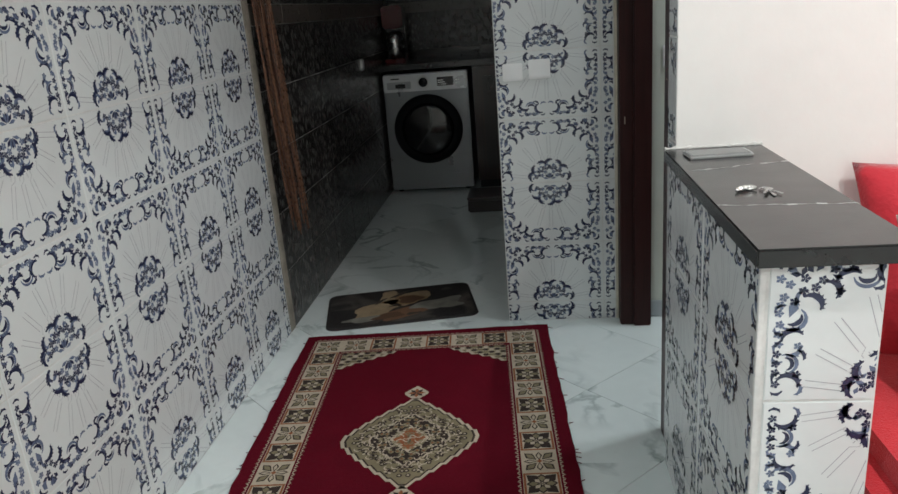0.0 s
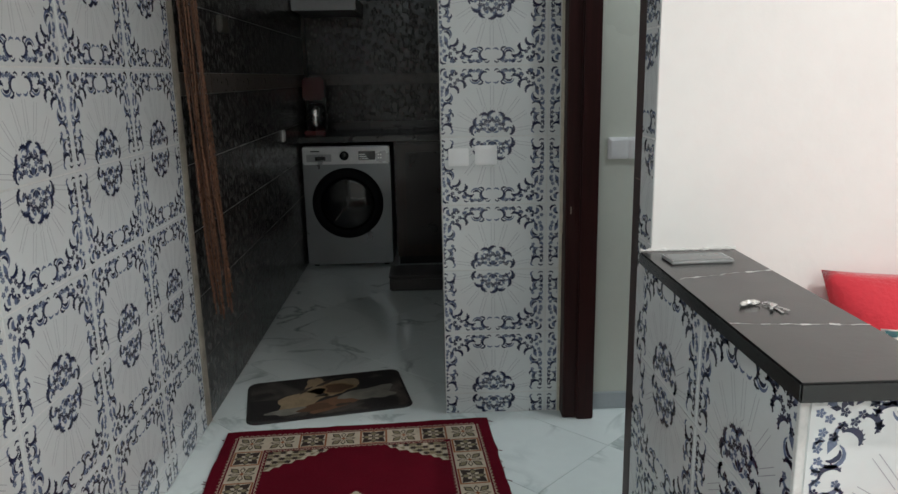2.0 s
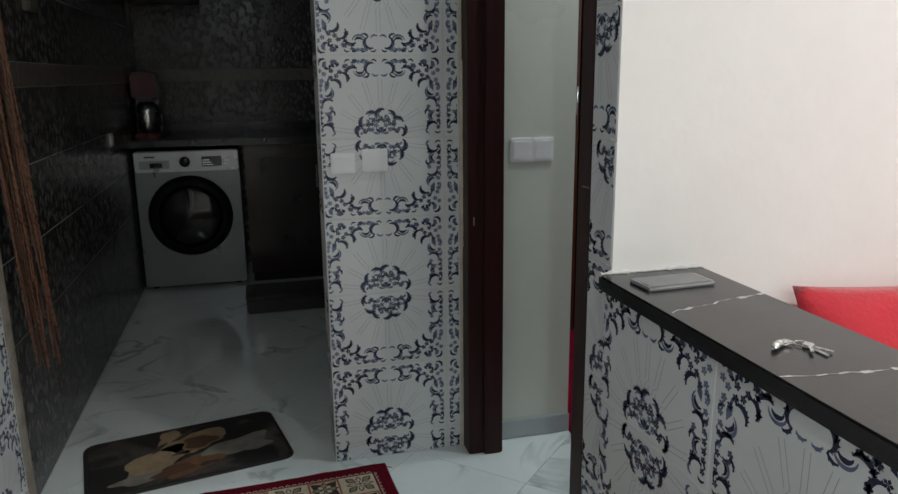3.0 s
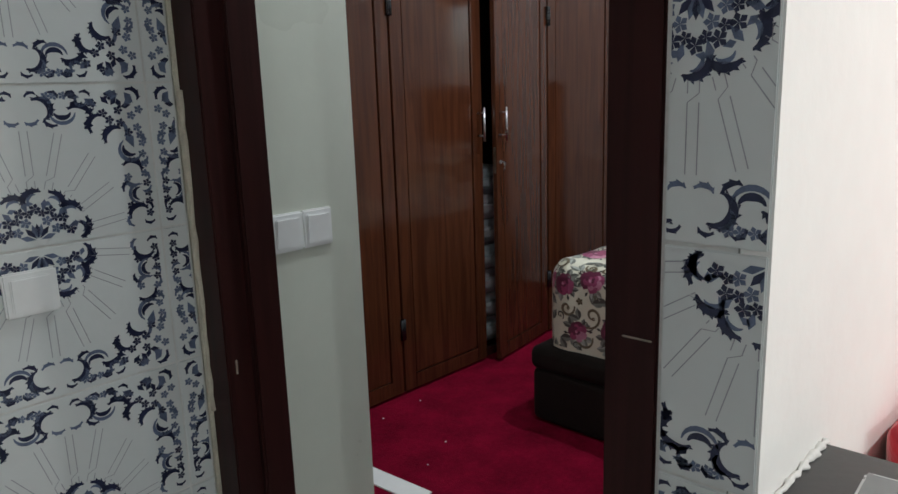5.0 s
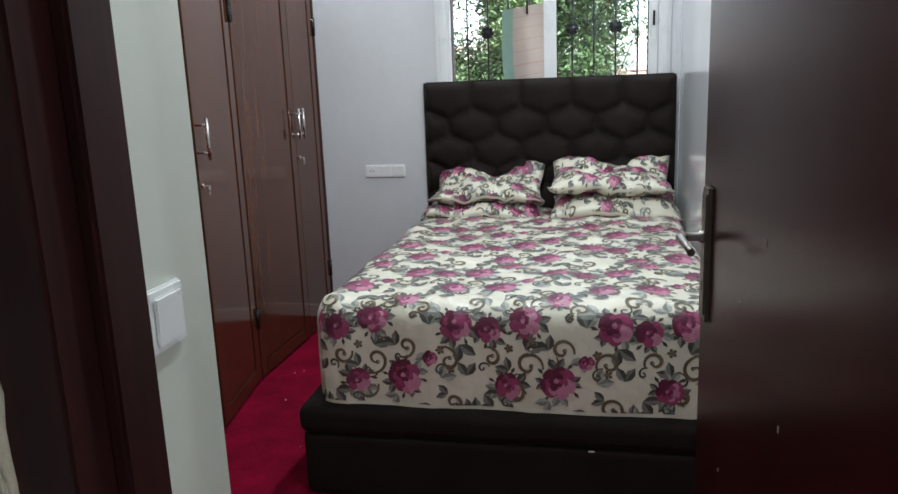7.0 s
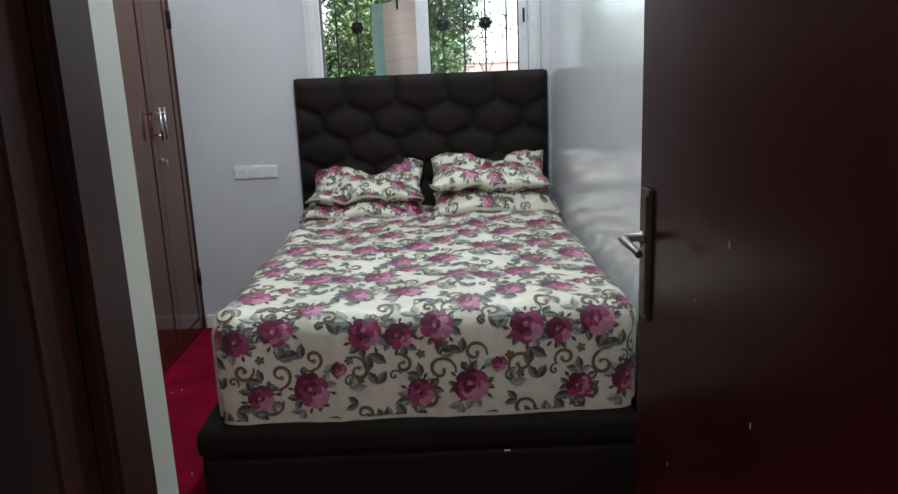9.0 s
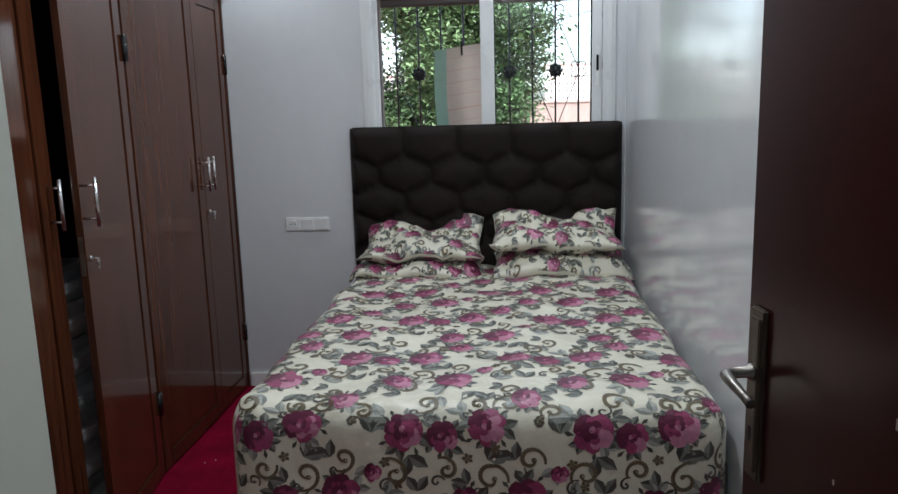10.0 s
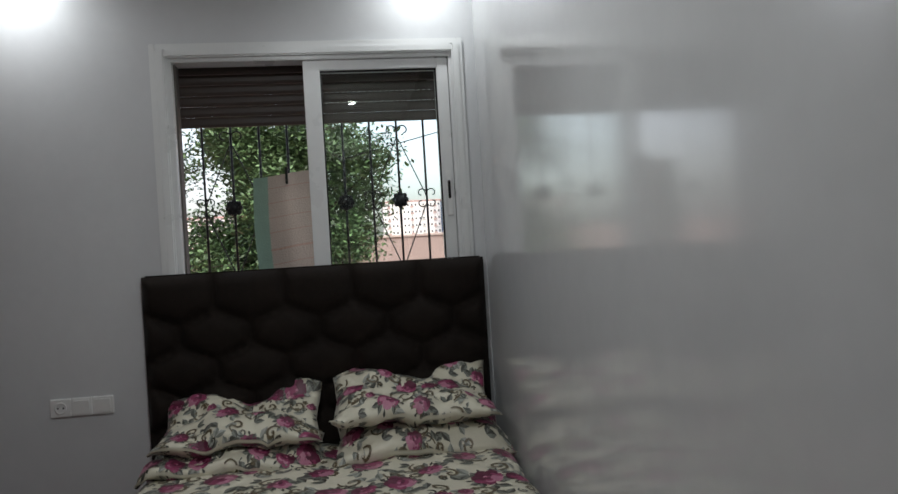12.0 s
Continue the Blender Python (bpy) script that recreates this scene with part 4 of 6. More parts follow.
def pillow_shape(w, h, t, n=22, ears=0.35, seed=0, sag=0.0):
    """place(u, v, lift, side) on a stuffed square; u, v in -1..1."""
    def place(u, v, lift, side=1):
        k = max(0.0, (1 - u ** 4) * (1 - v ** 4)) ** 0.6
        pinch = 1 - 0.10 * (1 - abs(v) ** 2 * 0.0) * (1 - abs(u * v)) * 0.6
        e = 1 + ears * 0.10 * (abs(u * v)) ** 3
        wr = 0.006 * noise.noise(Vector((u * 2.3 + seed * 7.1, v * 2.3, side * 3.0))) + 0.003 * noise.noise(Vector((u * 6 + seed, v * 6, side)))
        z = side * (t / 2 * k + wr * min(1, k * 3) + lift)
        return Vector((u * w / 2 * pinch * e, v * h / 2 * pinch * e, z + sag * (u * u) * 0.0))
    return place


def pillow_mesh(place, bend, n=24):
    bm = bmesh.new()
    for side in (1, -1):
        g = [[bm.verts.new(bend(place(-1 + 2 * i / n, -1 + 2 * j / n, 0.0, side))) for j in range(n + 1)] for i in range(n + 1)]
        for i in range(n):
            for j in range(n):
                q = (g[i][j], g[i + 1][j], g[i + 1][j + 1], g[i][j + 1])
                bm.faces.new(q if side > 0 else q[::-1]).smooth = True
    bmesh.ops.remove_doubles(bm, verts=bm.verts, dist=0.0008)
    return bm


sofa = thing("sofa", "low red upholstered banquette along the white wall", "sofa", (0.62, 0.75, 0.0))
part("base", B(0.0, 2.2, 0.0, 1.25, 0.0, 0.24, 0.01), mat("sofa plinth", (0.10, 0.01, 0.012), 0.8), sofa)
part("seat", B(-0.02, 2.22, -0.02, 1.27, 0.24, 0.43, 0.05), M_SOFA, sofa)
c1 = thing("cushion", "plain red velvet cushion leaning on the white wall", "cushion", (1.045, 1.885, 0.617))
part("cover", pillow_mesh(pillow_shape(0.52, 0.46, 0.15, seed=1), lambda p: Matrix.Rotation(radians(68), 3, "X") @ p), mat("red velvet", (0.52, 0.02, 0.035), 0.8, var=0.15, scale=8, bump=0.3, sheen=0.4), c1)
c2 = thing("cushion", "white cushion with green palm leaves and pink print", "cushion", (0.985, 1.64, 0.605))
pl = pillow_shape(0.44, 0.37, 0.16, seed=2)
tilt = lambda p: Matrix.Rotation(radians(72), 3, "X") @ p
part("cover", pillow_mesh(pl, tilt), mat("white cushion cloth", (0.70, 0.66, 0.60), 0.8, var=0.1, bump=0.3), c2)
rnd = random.Random(3)
o = []
for k in range(64):
    c, a = (rnd.uniform(-.98, .9), rnd.uniform(-.95, .95)), rnd.uniform(0, 6.28)
    for q in range(7):
        petal(o, (c[0] + .07 * q * math.cos(a), c[1] + .07 * q * math.sin(a)), a + (0.9 if q % 2 else -0.9), 0.0, 0.24 - .02 * q, 0.032, (0, 1, 0, 1, 2)[k % 5], 0.0003 * (k % 4))
o = [(clipped(p, -.985, .985, -.985, .985), m, up) for p, m, up in o]
bm = bmesh.new()
add_print(bm, [x for x in o if len(x[0]) > 2], 0.0, lambda u, v, h: (u, v, h))
bmesh.ops.subdivide_edges(bm, edges=[e for e in bm.edges if e.calc_length() > 0.05], cuts=3, use_grid_fill=True)
bmesh.ops.triangulate(bm, faces=bm.faces)
for v in bm.verts:
    v.co = tilt(pl(v.co.x, v.co.y, 0.0035 + v.co.z))
part("leaf_print", bm, [mat("green print", (0.05, 0.16, 0.06), 0.8), mat("teal print", (0.03, 0.10, 0.11), 0.8), mat("coral print", (0.6, 0.18, 0.10), 0.8)], c2, "green, teal and coral leaf print", kind="stuff")


# ---- bedroom: wardrobe ----
WF = 4.0                                              # plane of the closed wardrobe doors
M_GAPSHADE = mat("painted wardrobe shade", (0.018, 0.012, 0.010), 0.9)


def bar_handle(parent, x, y, z0, z1):
    bm = tube(bmesh.new(), [(x, y - 0.038, z0), (x, y - 0.038, z1)], 0.0058, 10)
    for z in (z0 + 0.025, z1 - 0.025):
        tube(bm, [(x, y, z), (x, y - 0.038, z)], 0.004, 8)
    return part("bar_handle", bm, M_STEEL, parent)


def panel_door(parent, w, z0, z1, hinge_left, at, turn, key=True, handle=True, hz=(1.068, 1.219)):
    """A framed door that swings about its hinge edge; built from x = 0 to w, its face at y = 0."""
    d = new("door_hinge_side")
    d.name = "wardrobe_door"
    d.parent, d.location, d.rotation_euler = parent, at, (0, 0, radians(turn))
    o = 0.0 if hinge_left else -w
    fr = 0.065
    bm = bmesh.new()
    box(bm, o, o + fr, 0.0, 0.022, z0, z1, 0.002)
    box(bm, o + w - fr, o + w, 0.0, 0.022, z0, z1, 0.002)
    box(bm, o + fr, o + w - fr, 0.0, 0.022, z0, z0 + fr, 0.002)
    box(bm, o + fr, o + w - fr, 0.0, 0.022, z1 - fr, z1, 0.002)
    part("door_frame", bm, M_WARD, d, kind="")
    part("panel", B(o + fr + 0.004, o + w - fr - 0.004, 0.004, 0.018, z0 + fr + 0.004, z1 - fr - 0.004, 0.003), M_WARD, d)
    part("groove", B(o + fr - 0.001, o + w - fr + 0.001, 0.012, 0.019, z0 + fr - 0.001, z1 - fr + 0.001), M_WARDDARK, d)
    hx = o + (w - 0.028 if hinge_left else 0.028)
    if handle:
        bar_handle(d, hx, 0.0, *hz)
    if key:
        bm = lathe(bmesh.new(), [(0.009, 0.0), (0.009, -0.004), (0.006, -0.005)], (hx + 0.004, 0, 0.97), 12, "y")
        part("lock", bm, M_STEEL, d)
        bm = tube(bmesh.new(), [(hx + 0.004, -0.004, 0.97), (hx + 0.004, -0.022, 0.97)], 0.0022, 6)
        lathe(bm, [(0.010, -0.022), (0.011, -0.0235), (0.010, -0.025)], (hx + 0.004, 0, 0.962), 12, "y")
        box(bm, hx - 0.002, hx + 0.004, -0.026, -0.022, 0.935, 0.956, 0.001)
        part("key", bm, M_STEEL, d)
    if not hinge_left and key and turn > 5:
        part("lock_strip", B(o - 0.0012, o + 0.001, 0.004, 0.018, 0.92, 1.04, 0.0004), M_BRONZE, d)
    ex = o + (0.0 if hinge_left else w)
    for z in (z0 + 0.285, z1 - 0.31):
        if z1 - z0 > 1:
            part("hinge", tube(bmesh.new(), [(ex, -0.005, z - 0.045), (ex, -0.005, z + 0.045)], 0.009, 8), M_DARKPL, d, "black painted hinge barrel")
    return d


ward = thing("wardrobe", "red-brown varnished fitted wardrobe with panelled doors, one ajar", "wardrobe", (0, 0, 0))
WX0, WX1 = 0.749, 3.798
for name, q in (("side_panel", (WX0, WX0 + 0.03, WF + 0.03, WY - 0.003, 0.012, 2.48)), ("side_panel", (WX1 - 0.012, WX1, WF - 0.006, WY - 0.003, 0.012, 2.48)),
                ("back_panel", (WX0 + 0.03, WX1 - 0.03, WY - 0.02, WY - 0.003, 0.012, 2.48)), ("shelf", (WX0 + 0.03, WX1 - 0.03, WF + 0.03, WY - 0.02, 1.965, 1.99)),
                ("top_panel", (WX0 + 0.03, WX1 - 0.03, WF + 0.03, WY - 0.02, 2.46, 2.48))):
    part(name, B(*q), M_WARDDARK, ward)
for x in (1.197, 1.760, 2.312, 2.822, 3.425):
    part("divider", B(x - 0.012, x + 0.012, WF + 0.03, WY - 0.02, 0.05, 1.965), M_WARDDARK, ward)
# near-black slab before the back panel paints in the shade seen through the gap
part("inside", B(WX0 + 0.04, WX1 - 0.04, WY - 0.06, WY - 0.021, 0.06, 1.96), M_GAPSHADE, ward)
part("plinth", B(WX0, WX1 - 0.02, WF + 0.024, WF + 0.05, 0.012, 0.05), M_WARDDARK, ward)
bm = bmesh.new()
prof = [(0.0, 1.953), (-0.020, 1.958), (-0.028, 1.970), (-0.022, 1.982), (-0.030, 1.990), (-0.036, 2.006), (-0.026, 2.020), (0.0, 2.026), (0.03, 2.026), (0.03, 1.953)]
a = [bm.verts.new((WX0, WF + y, z)) for y, z in prof]
b = [bm.verts.new((WX1, WF + y, z)) for y, z in prof]
for i in range(len(prof)):
    j = (i + 1) % len(prof)
    bm.faces.new((a[i], a[j], b[j], b[i]))
bm.faces.new(a), bm.faces.new(b[::-1])
part("cornice", bm, M_WARD, ward, "moulded cornice between lower and upper doors")
DOORS = ((0.775, 1.192, True, 0), (1.202, 1.755, False, 0), (1.765, 2.306, True, -0.6), (2.316, 2.816, False, 8.6), (2.828, 3.420, True, -0.6), (3.430, 3.785, False, 0.4))
for x0, x1, left, turn in DOORS:
    panel_door(ward, x1 - x0, 0.022, 1.948, left, (x0 if left else x1, WF, 0), turn if left else turn, key=not left and x0 > 1.3)
    panel_door(ward, x1 - x0, 2.032, 2.455, left, (x0 if left else x1, WF + 0.002, 0), 0, key=False, hz=(2.06, 2.17))
cl = thing("folded_cloth", "folded pale grey clothes stacked inside the open wardrobe", "clothes", (2.51, 4.22, 0.052))
for i in range(7):
    bm = B(-0.20, 0.16, -0.17, 0.14, i * 0.125, i * 0.125 + 0.12, 0.045)
    for v in bm.verts:
        v.co += Vector((0.014 * noise.noise(v.co * 9 + Vector((i, 0, 0))), 0.014 * noise.noise(v.co * 8 + Vector((0, i, 0))), 0))
    part("fold", bm, mat("pale cloth", (0.62 + .04 * (i % 3), 0.65, 0.67), 0.9, var=0.15, scale=9, bump=0.4), cl)


# ---- bed ----
BX0, BY0, BY1 = 1.905, 2.118, 3.432
bed = thing("bed", "double bed with dark brown velvet base and tufted headboard", "bed", (0, 0, 0))


def puffed(p, lo, hi, r):
    q = Vector([min(max(p[i], lo[i] + r), hi[i] - r) for i in range(3)])
    d = Vector(p) - q
    return q + d.normalized() * r if d.length > r else Vector(p)


def soft_box(lo, hi, r, n, wob=0.004, freq=4.0):
    """A box with rounded edges and a slightly uneven skin."""
    bm = bmesh.new()
    for ax in range(3):
        for s in (0, 1):
            i1, i2 = [k for k in range(3) if k != ax]
            g = []
            for a in range(n + 1):
                row = []
                for b in range(n + 1):
                    p = [0, 0, 0]
                    p[ax] = (lo, hi)[s][ax]
                    fa, fb = [0.5 - 0.5 * math.cos(math.pi * t / n) for t in (a, b)]
                    p[i1] = lo[i1] + (hi[i1] - lo[i1]) * fa
                    p[i2] = lo[i2] + (hi[i2] - lo[i2]) * fb
                    v = puffed(p, lo, hi, r)
                    v += Vector([wob * noise.noise(v * freq + Vector((7 * k, 0, 0))) for k in range(3)])
                    row.append(bm.verts.new(v))
                g.append(row)
            for a in range(n):
                for b in range(n):
                    bm.faces.new((g[a][b], g[a + 1][b], g[a + 1][b + 1], g[a][b + 1])).smooth = True
    bmesh.ops.remove_doubles(bm, verts=bm.verts, dist=0.0005)
    return bm


part("base", soft_box((BX0, BY0, 0.012), (3.73, BY1, 0.235), 0.03, 26), M_VELVET, bed, "upholstered dark brown velvet base")
part("top_band", soft_box((BX0 - 0.008, BY0 - 0.004, 0.225), (3.73, BY1 + 0.008, 0.322), 0.035, 26), M_VELVET, bed)

# headboard: a row of upright cushions over rows of hexagons
HY0, HY1, HZ1 = 2.110, 3.398, 1.320
cw = (HY1 - HY0) / 5
seeds = [(HY0 + cw * (k + .5), HZ1 - 0.095, 0) for k in range(5)]
for r in range(1, 8):
    z = HZ1 - 0.227 - (r - 1) * 0.133
    seeds += [(HY0 + cw * (k + (0.5 if r % 2 == 0 else 0.0)), z, r) for k in range(6)]
bm = bmesh.new()
ny, nz = 110, 88
z_lo = 0.02
g = []
for i in range(ny + 1):
    row = []
    for j in range(nz + 1):
        y, z = HY0 + (HY1 - HY0) * i / ny, z_lo + (HZ1 - z_lo) * j / nz
        ds = sorted(math.hypot((y - a) * 1.0, (z - c) * 1.5) for a, c, rr in seeds)
        gap = ds[1] - ds[0]
        puff = 0.044 * (1 - math.exp(-gap * 20))
        edge = min(y - HY0, HY1 - y, HZ1 - z)
        puff *= min(1.0, (max(edge, 0.0) / 0.035)) ** 0.5
        row.append(bm.verts.new((3.764 - puff, y, z)))
    g.append(row)
for i in range(ny):
    for j in range(nz):
        bm.faces.new((g[i][j], g[i + 1][j], g[i + 1][j + 1], g[i][j + 1])).smooth = True
hb = part("headboard", bm, M_VELVET, bed, "tall dark brown velvet headboard with hexagon tufts")
part("headboard_frame", B(3.765, 3.798, HY0 - 0.004, HY1 + 0.004, 0.012, HZ1 + 0.004, 0.014), M_VELVET, bed)
part("label_tag", B(BX0 - 0.0115, BX0 - 0.0085, 2.505, 2.523, 0.223, 0.227), M_WHITEPL, bed)

# mattress and printed sheet
SX0, SY0_, SY1_, SZ0, SZ1, SR = 1.938, 2.115, 3.368, 0.325, 0.655, 0.07
S_LO, S_HI = (SX0, SY0_, SZ0 - 0.12), (3.73, SY1_, SZ1)
M_SHEET = mat("cream cotton sheet", (0.67, 0.635, 0.51), 0.42, var=0.08, scale=5, bump=0.6, bscale=13, sheen=0.2)
M_RD = mat("plum rose print", (0.115, 0.013, 0.042), 0.45, var=0.3, scale=50, bump=0, sheen=0.2)
M_RM = mat("magenta rose print", (0.28, 0.042, 0.115), 0.45, var=0.3, scale=50, bump=0, sheen=0.2)
M_RL = mat("pink rose print", (0.50, 0.20, 0.29), 0.45, var=0.25, scale=50, bump=0, sheen=0.2)
M_LG = mat("grey leaf print", (0.19, 0.20, 0.17), 0.45, var=0.35, scale=40, bump=0, sheen=0.2)
M_LD = mat("dark leaf print", (0.06, 0.06, 0.048), 0.45, var=0.35, scale=40, bump=0, sheen=0.2)
M_LL = mat("pale leaf print", (0.36, 0.37, 0.33), 0.45, var=0.25, scale=40, bump=0, sheen=0.2)
M_SC = mat("olive scroll print", (0.13, 0.10, 0.055), 0.45, var=0.4, scale=30, bump=0, sheen=0.2)
FABRIC = [M_SHEET, M_RD, M_RM, M_RL, M_LG, M_LD, M_LL, M_SC]


def wrinkle(p):
    ridge = lambda a, b: (1 - abs(noise.noise(Vector((a, b, 2.2))))) ** 5
    return 0.012 * ridge(p.x * 1.6 + p.y * 2.3, p.y * 1.3 - p.x * 1.1) + 0.009 * ridge(p.x * 3.1 - p.y * 3.9, p.y * 2 + 4) + 0.006 * noise.noise(Vector((p.x * 2.2, p.y * 2.6, 1.7))) + 0.0045 * noise.noise(Vector((p.x * 6 + 2 * p.y, p.y * 7, 5.1))) + 0.002 * noise.noise(Vector((p.x * 17, p.y * 15, p.z * 9)))


def sheet_at(u, v, lift):
    """u across the bed from its middle, v from the hem at the foot up and along; sides hang past the width."""
    w, hgt = (SY1_ - SY0_) / 2, SZ1 - SZ0
    y = (SY0_ + SY1_) / 2 + min(max(u, -w), w)
    side = abs(u) - w
    if v < hgt:
        p = [SX0, y, SZ0 + v]
    else:
        p = [SX0 + v - hgt, y, SZ1]
    if side > 0:
        p[2] = max(SZ0, p[2] - side)
    v3 = Vector(p)
    q = Vector([min(max(p[i], S_LO[i] + SR), S_HI[i] - SR) for i in range(3)])
    d = v3 - q
    nrm = d.normalized()
    v3 = q + nrm * min(d.length, SR) if d.length > SR else v3
    return v3 + nrm * (wrinkle(v3) + lift)


def rose(o, c, r, turn, dark=False, lift=0.0):
    """A full rose: ruffled outer petals, lighter inner whorl, dark heart."""
    rnd = random.Random(int((c[0] * 977 + c[1] * 613) * 100))
    def lobe(d, a, s, mi, up):
        cx, cy = c[0] + d * math.cos(a), c[1] + d * math.sin(a)
        ring = [(cx + s * math.cos(a + q * math.pi / 4) * (1.0 if q % 4 else 0.8), cy + s * math.sin(a + q * math.pi / 4) * rnd.uniform(.85, 1.15)) for q in range(8)]
        for q in range(8):
            o.append(([(cx, cy), ring[q], ring[(q + 1) % 8]], mi, up))
    def tone(a, bias):
        k = math.cos(a + 2.4) + bias - (0.45 if dark else 0.0)
        return 3 if k > 0.55 else (2 if k > -0.45 else 1)
    for k in range(7):
        a = turn + k * 2 * math.pi / 7 + rnd.uniform(-.15, .15)
        lobe(r * .62, a, r * rnd.uniform(.36, .48), tone(a, rnd.uniform(-.5, .2)), lift)
    for k in range(6):
        a = turn + .4 + k * math.pi / 3
        lobe(r * .52, a, r * rnd.uniform(.22, .30), tone(a, rnd.uniform(-.2, .6)), lift + 0.0004)
    for k in range(5):
        a = turn + k * 2 * math.pi / 5
        lobe(r * .32, a, r * .25, tone(a, rnd.uniform(-.6, .3)), lift + 0.0008)
    for k in range(4):
        a = turn + .7 + k * math.pi / 2
        lobe(r * .14, a, r * .15, (2, 1, 1, 3)[k], lift + 0.0012)


def leaf_pair(o, c, a, s, mi):
    for k, d in ((0, -0.55), (1, 0.55)):
        aa = a + d
        dx, dy = math.cos(aa), math.sin(aa)
        at = lambda p, q: (c[0] + dx * p * s - dy * q * s, c[1] + dy * p * s + dx * q * s)
        for sg, m2 in ((1, mi), (-1, 4 if mi != 4 else 5)):
            pts = [at(0, 0), at(.3, sg * .24), at(.62, sg * .26), at(1, 0)]
            o.append(([at(.5, 0), pts[0], pts[1]], m2, 0)), o.append(([at(.5, 0), pts[1], pts[2]], m2, 0)), o.append(([at(.5, 0), pts[2], pts[3]], m2, 0))


def curl(o, c, r, a0, spin, turns=1.3, w=0.008, mi=7, tail=1.0):
    """A scrolling stem that tightens into a spiral."""
    n, prev = int(16 * turns) + 8, None
    for i in range(n + 1):
        f = i / n
        rad = r * (1 - 0.85 * f)
        a = a0 + spin * f * turns * 2 * math.pi
        p = (c[0] + rad * math.cos(a) + 0.35 * r * spin * (1 - f) * math.sin(a0), c[1] + rad * math.sin(a))
        if prev:
            stroke(o, prev, p, w * (0.35 + 1.1 * math.sin(math.pi * min(1, .12 + f * .8))), mi, 0.0002)
        prev = p
    arcs(o, prev, w * .9, 0, 6.28, w * .85, mi, 0, 8, 0.0002)


def cloth_print(u0, u1, v0, v1, seed=0):
    """The floral repeat over a stretch of cloth."""
    o = []
    PU, PV = 0.470, 0.41
    for i in range(math.floor(u0 / PU) - 1, math.ceil(u1 / PU) + 1):
        for j in range(math.floor(v0 / PV) - 1, math.ceil(v1 / PV) + 1):
            X, Y = i * PU - 0.034 + (0.0, 0.19, 0.07, 0.28)[j % 4], j * PV
            P = lambda a, b: (X + a, Y + b)
            for c, r_, s in ((P(.23, .16), .050, 1), (P(.46, .15), .055, -1), (P(.10, .17), .040, 1), (P(.36, .20), .045, -1), (P(.03, .06), .050, 1),
                             (P(.22, .02), .045, -1), (P(.42, .36), .050, 1), (P(.15, .37), .050, -1), (P(.31, .33), .040, 1), (P(.02, .36), .036, -1)):
                curl(o, (c[0] + .03, c[1] - .035), r_ * .5, 2.9 * s + i, -s, 0.9, 0.0045, 5)
                curl(o, c, r_ * .85, 1.2 * s + i * 1.7 + j, s, 1.05, 0.0078)
            for a, b, an, s, mi in ((.0, .20, 2.4, .06, 4), (.13, .23, 1.2, .055, 5), (.20, .21, 4.3, .06, 4), (.26, .31, .5, .06, 6), (.29, .27, 1.6, .055, 4), (.10, .29, 4.4, .055, 5),
                                    (.31, .02, 4.8, .06, 4), (.36, .10, .4, .055, 5), (.13, .05, 3.6, .055, 4), (.18, .11, 1.6, .05, 5), (.26, .10, 2.4, .05, 6), (.40, .20, 1.1, .05, 5), (.44, .29, 2.5, .045, 4),
                                    (.05, .13, .8, .045, 5), (.40, .04, 5.6, .045, 6), (.34, .40, 2.0, .05, 4), (.23, .40, .6, .045, 5), (.06, .33, .9, .05, 6), (.16, .31, 2.7, .045, 4), (.30, .18, 5.2, .045, 6), (.42, .09, 3.4, .045, 4), (.07, .02, 1.9, .045, 6), (.24, .05, .2, .04, 5), (.47, .38, 1.4, .045, 4), (.12, .40, 5.0, .045, 6)):
                leaf_pair(o, P(a, b), an, s * 1.02, mi)
            rose(o, P(.00, .290), .053, .2, False, 0.0006)
            rose(o, P(.113, .258), .042, 1.2, True, 0.0006)
            rose(o, P(.209, .272), .053, 2.0, False, 0.0006)
            rose(o, P(.055, .082), .042, .9, False, 0.0006)
            rose(o, P(.374, .100), .055, 1.7, False, 0.0006)
            rose(o, P(.291, .165), .024, .4, False, 0.0006)
            rose(o, P(.370, .385), .040, .4, False, 0.0006)
            # dark sprigs tucked round each rose
            for c, r_ in ((P(.00, .290), .053), (P(.113, .258), .042), (P(.209, .272), .053), (P(.055, .082), .042), (P(.374, .100), .055), (P(.370, .385), .040)):
                for q in range(4):
                    an = 0.6 + q * 1.57 + c[0] * 9 + c[1] * 5
                    leaf_pair(o, (c[0] + r_ * .72 * math.cos(an), c[1] + r_ * .72 * math.sin(an)), an, 0.034 + 0.010 * (q % 2), (5, 4, 5, 6)[q])
                    petal(o, (c[0] + r_ * .9 * math.cos(an + .6), c[1] + r_ * .9 * math.sin(an + .6)), an + .9, 0.0, 0.026, 0.0055, 5)
            for a, b in ((.05, .20), (.26, .19), (.45, .23), (.34, .30), (.23, .13)):
                flower(o, P(a, b), .016, 7)
    res = []
    for pts, mi, up in o:
        q = clipped(pts, u0, u1, v0, v1)
        if len(q) > 2:
            res.append((q, mi, up))
    return res


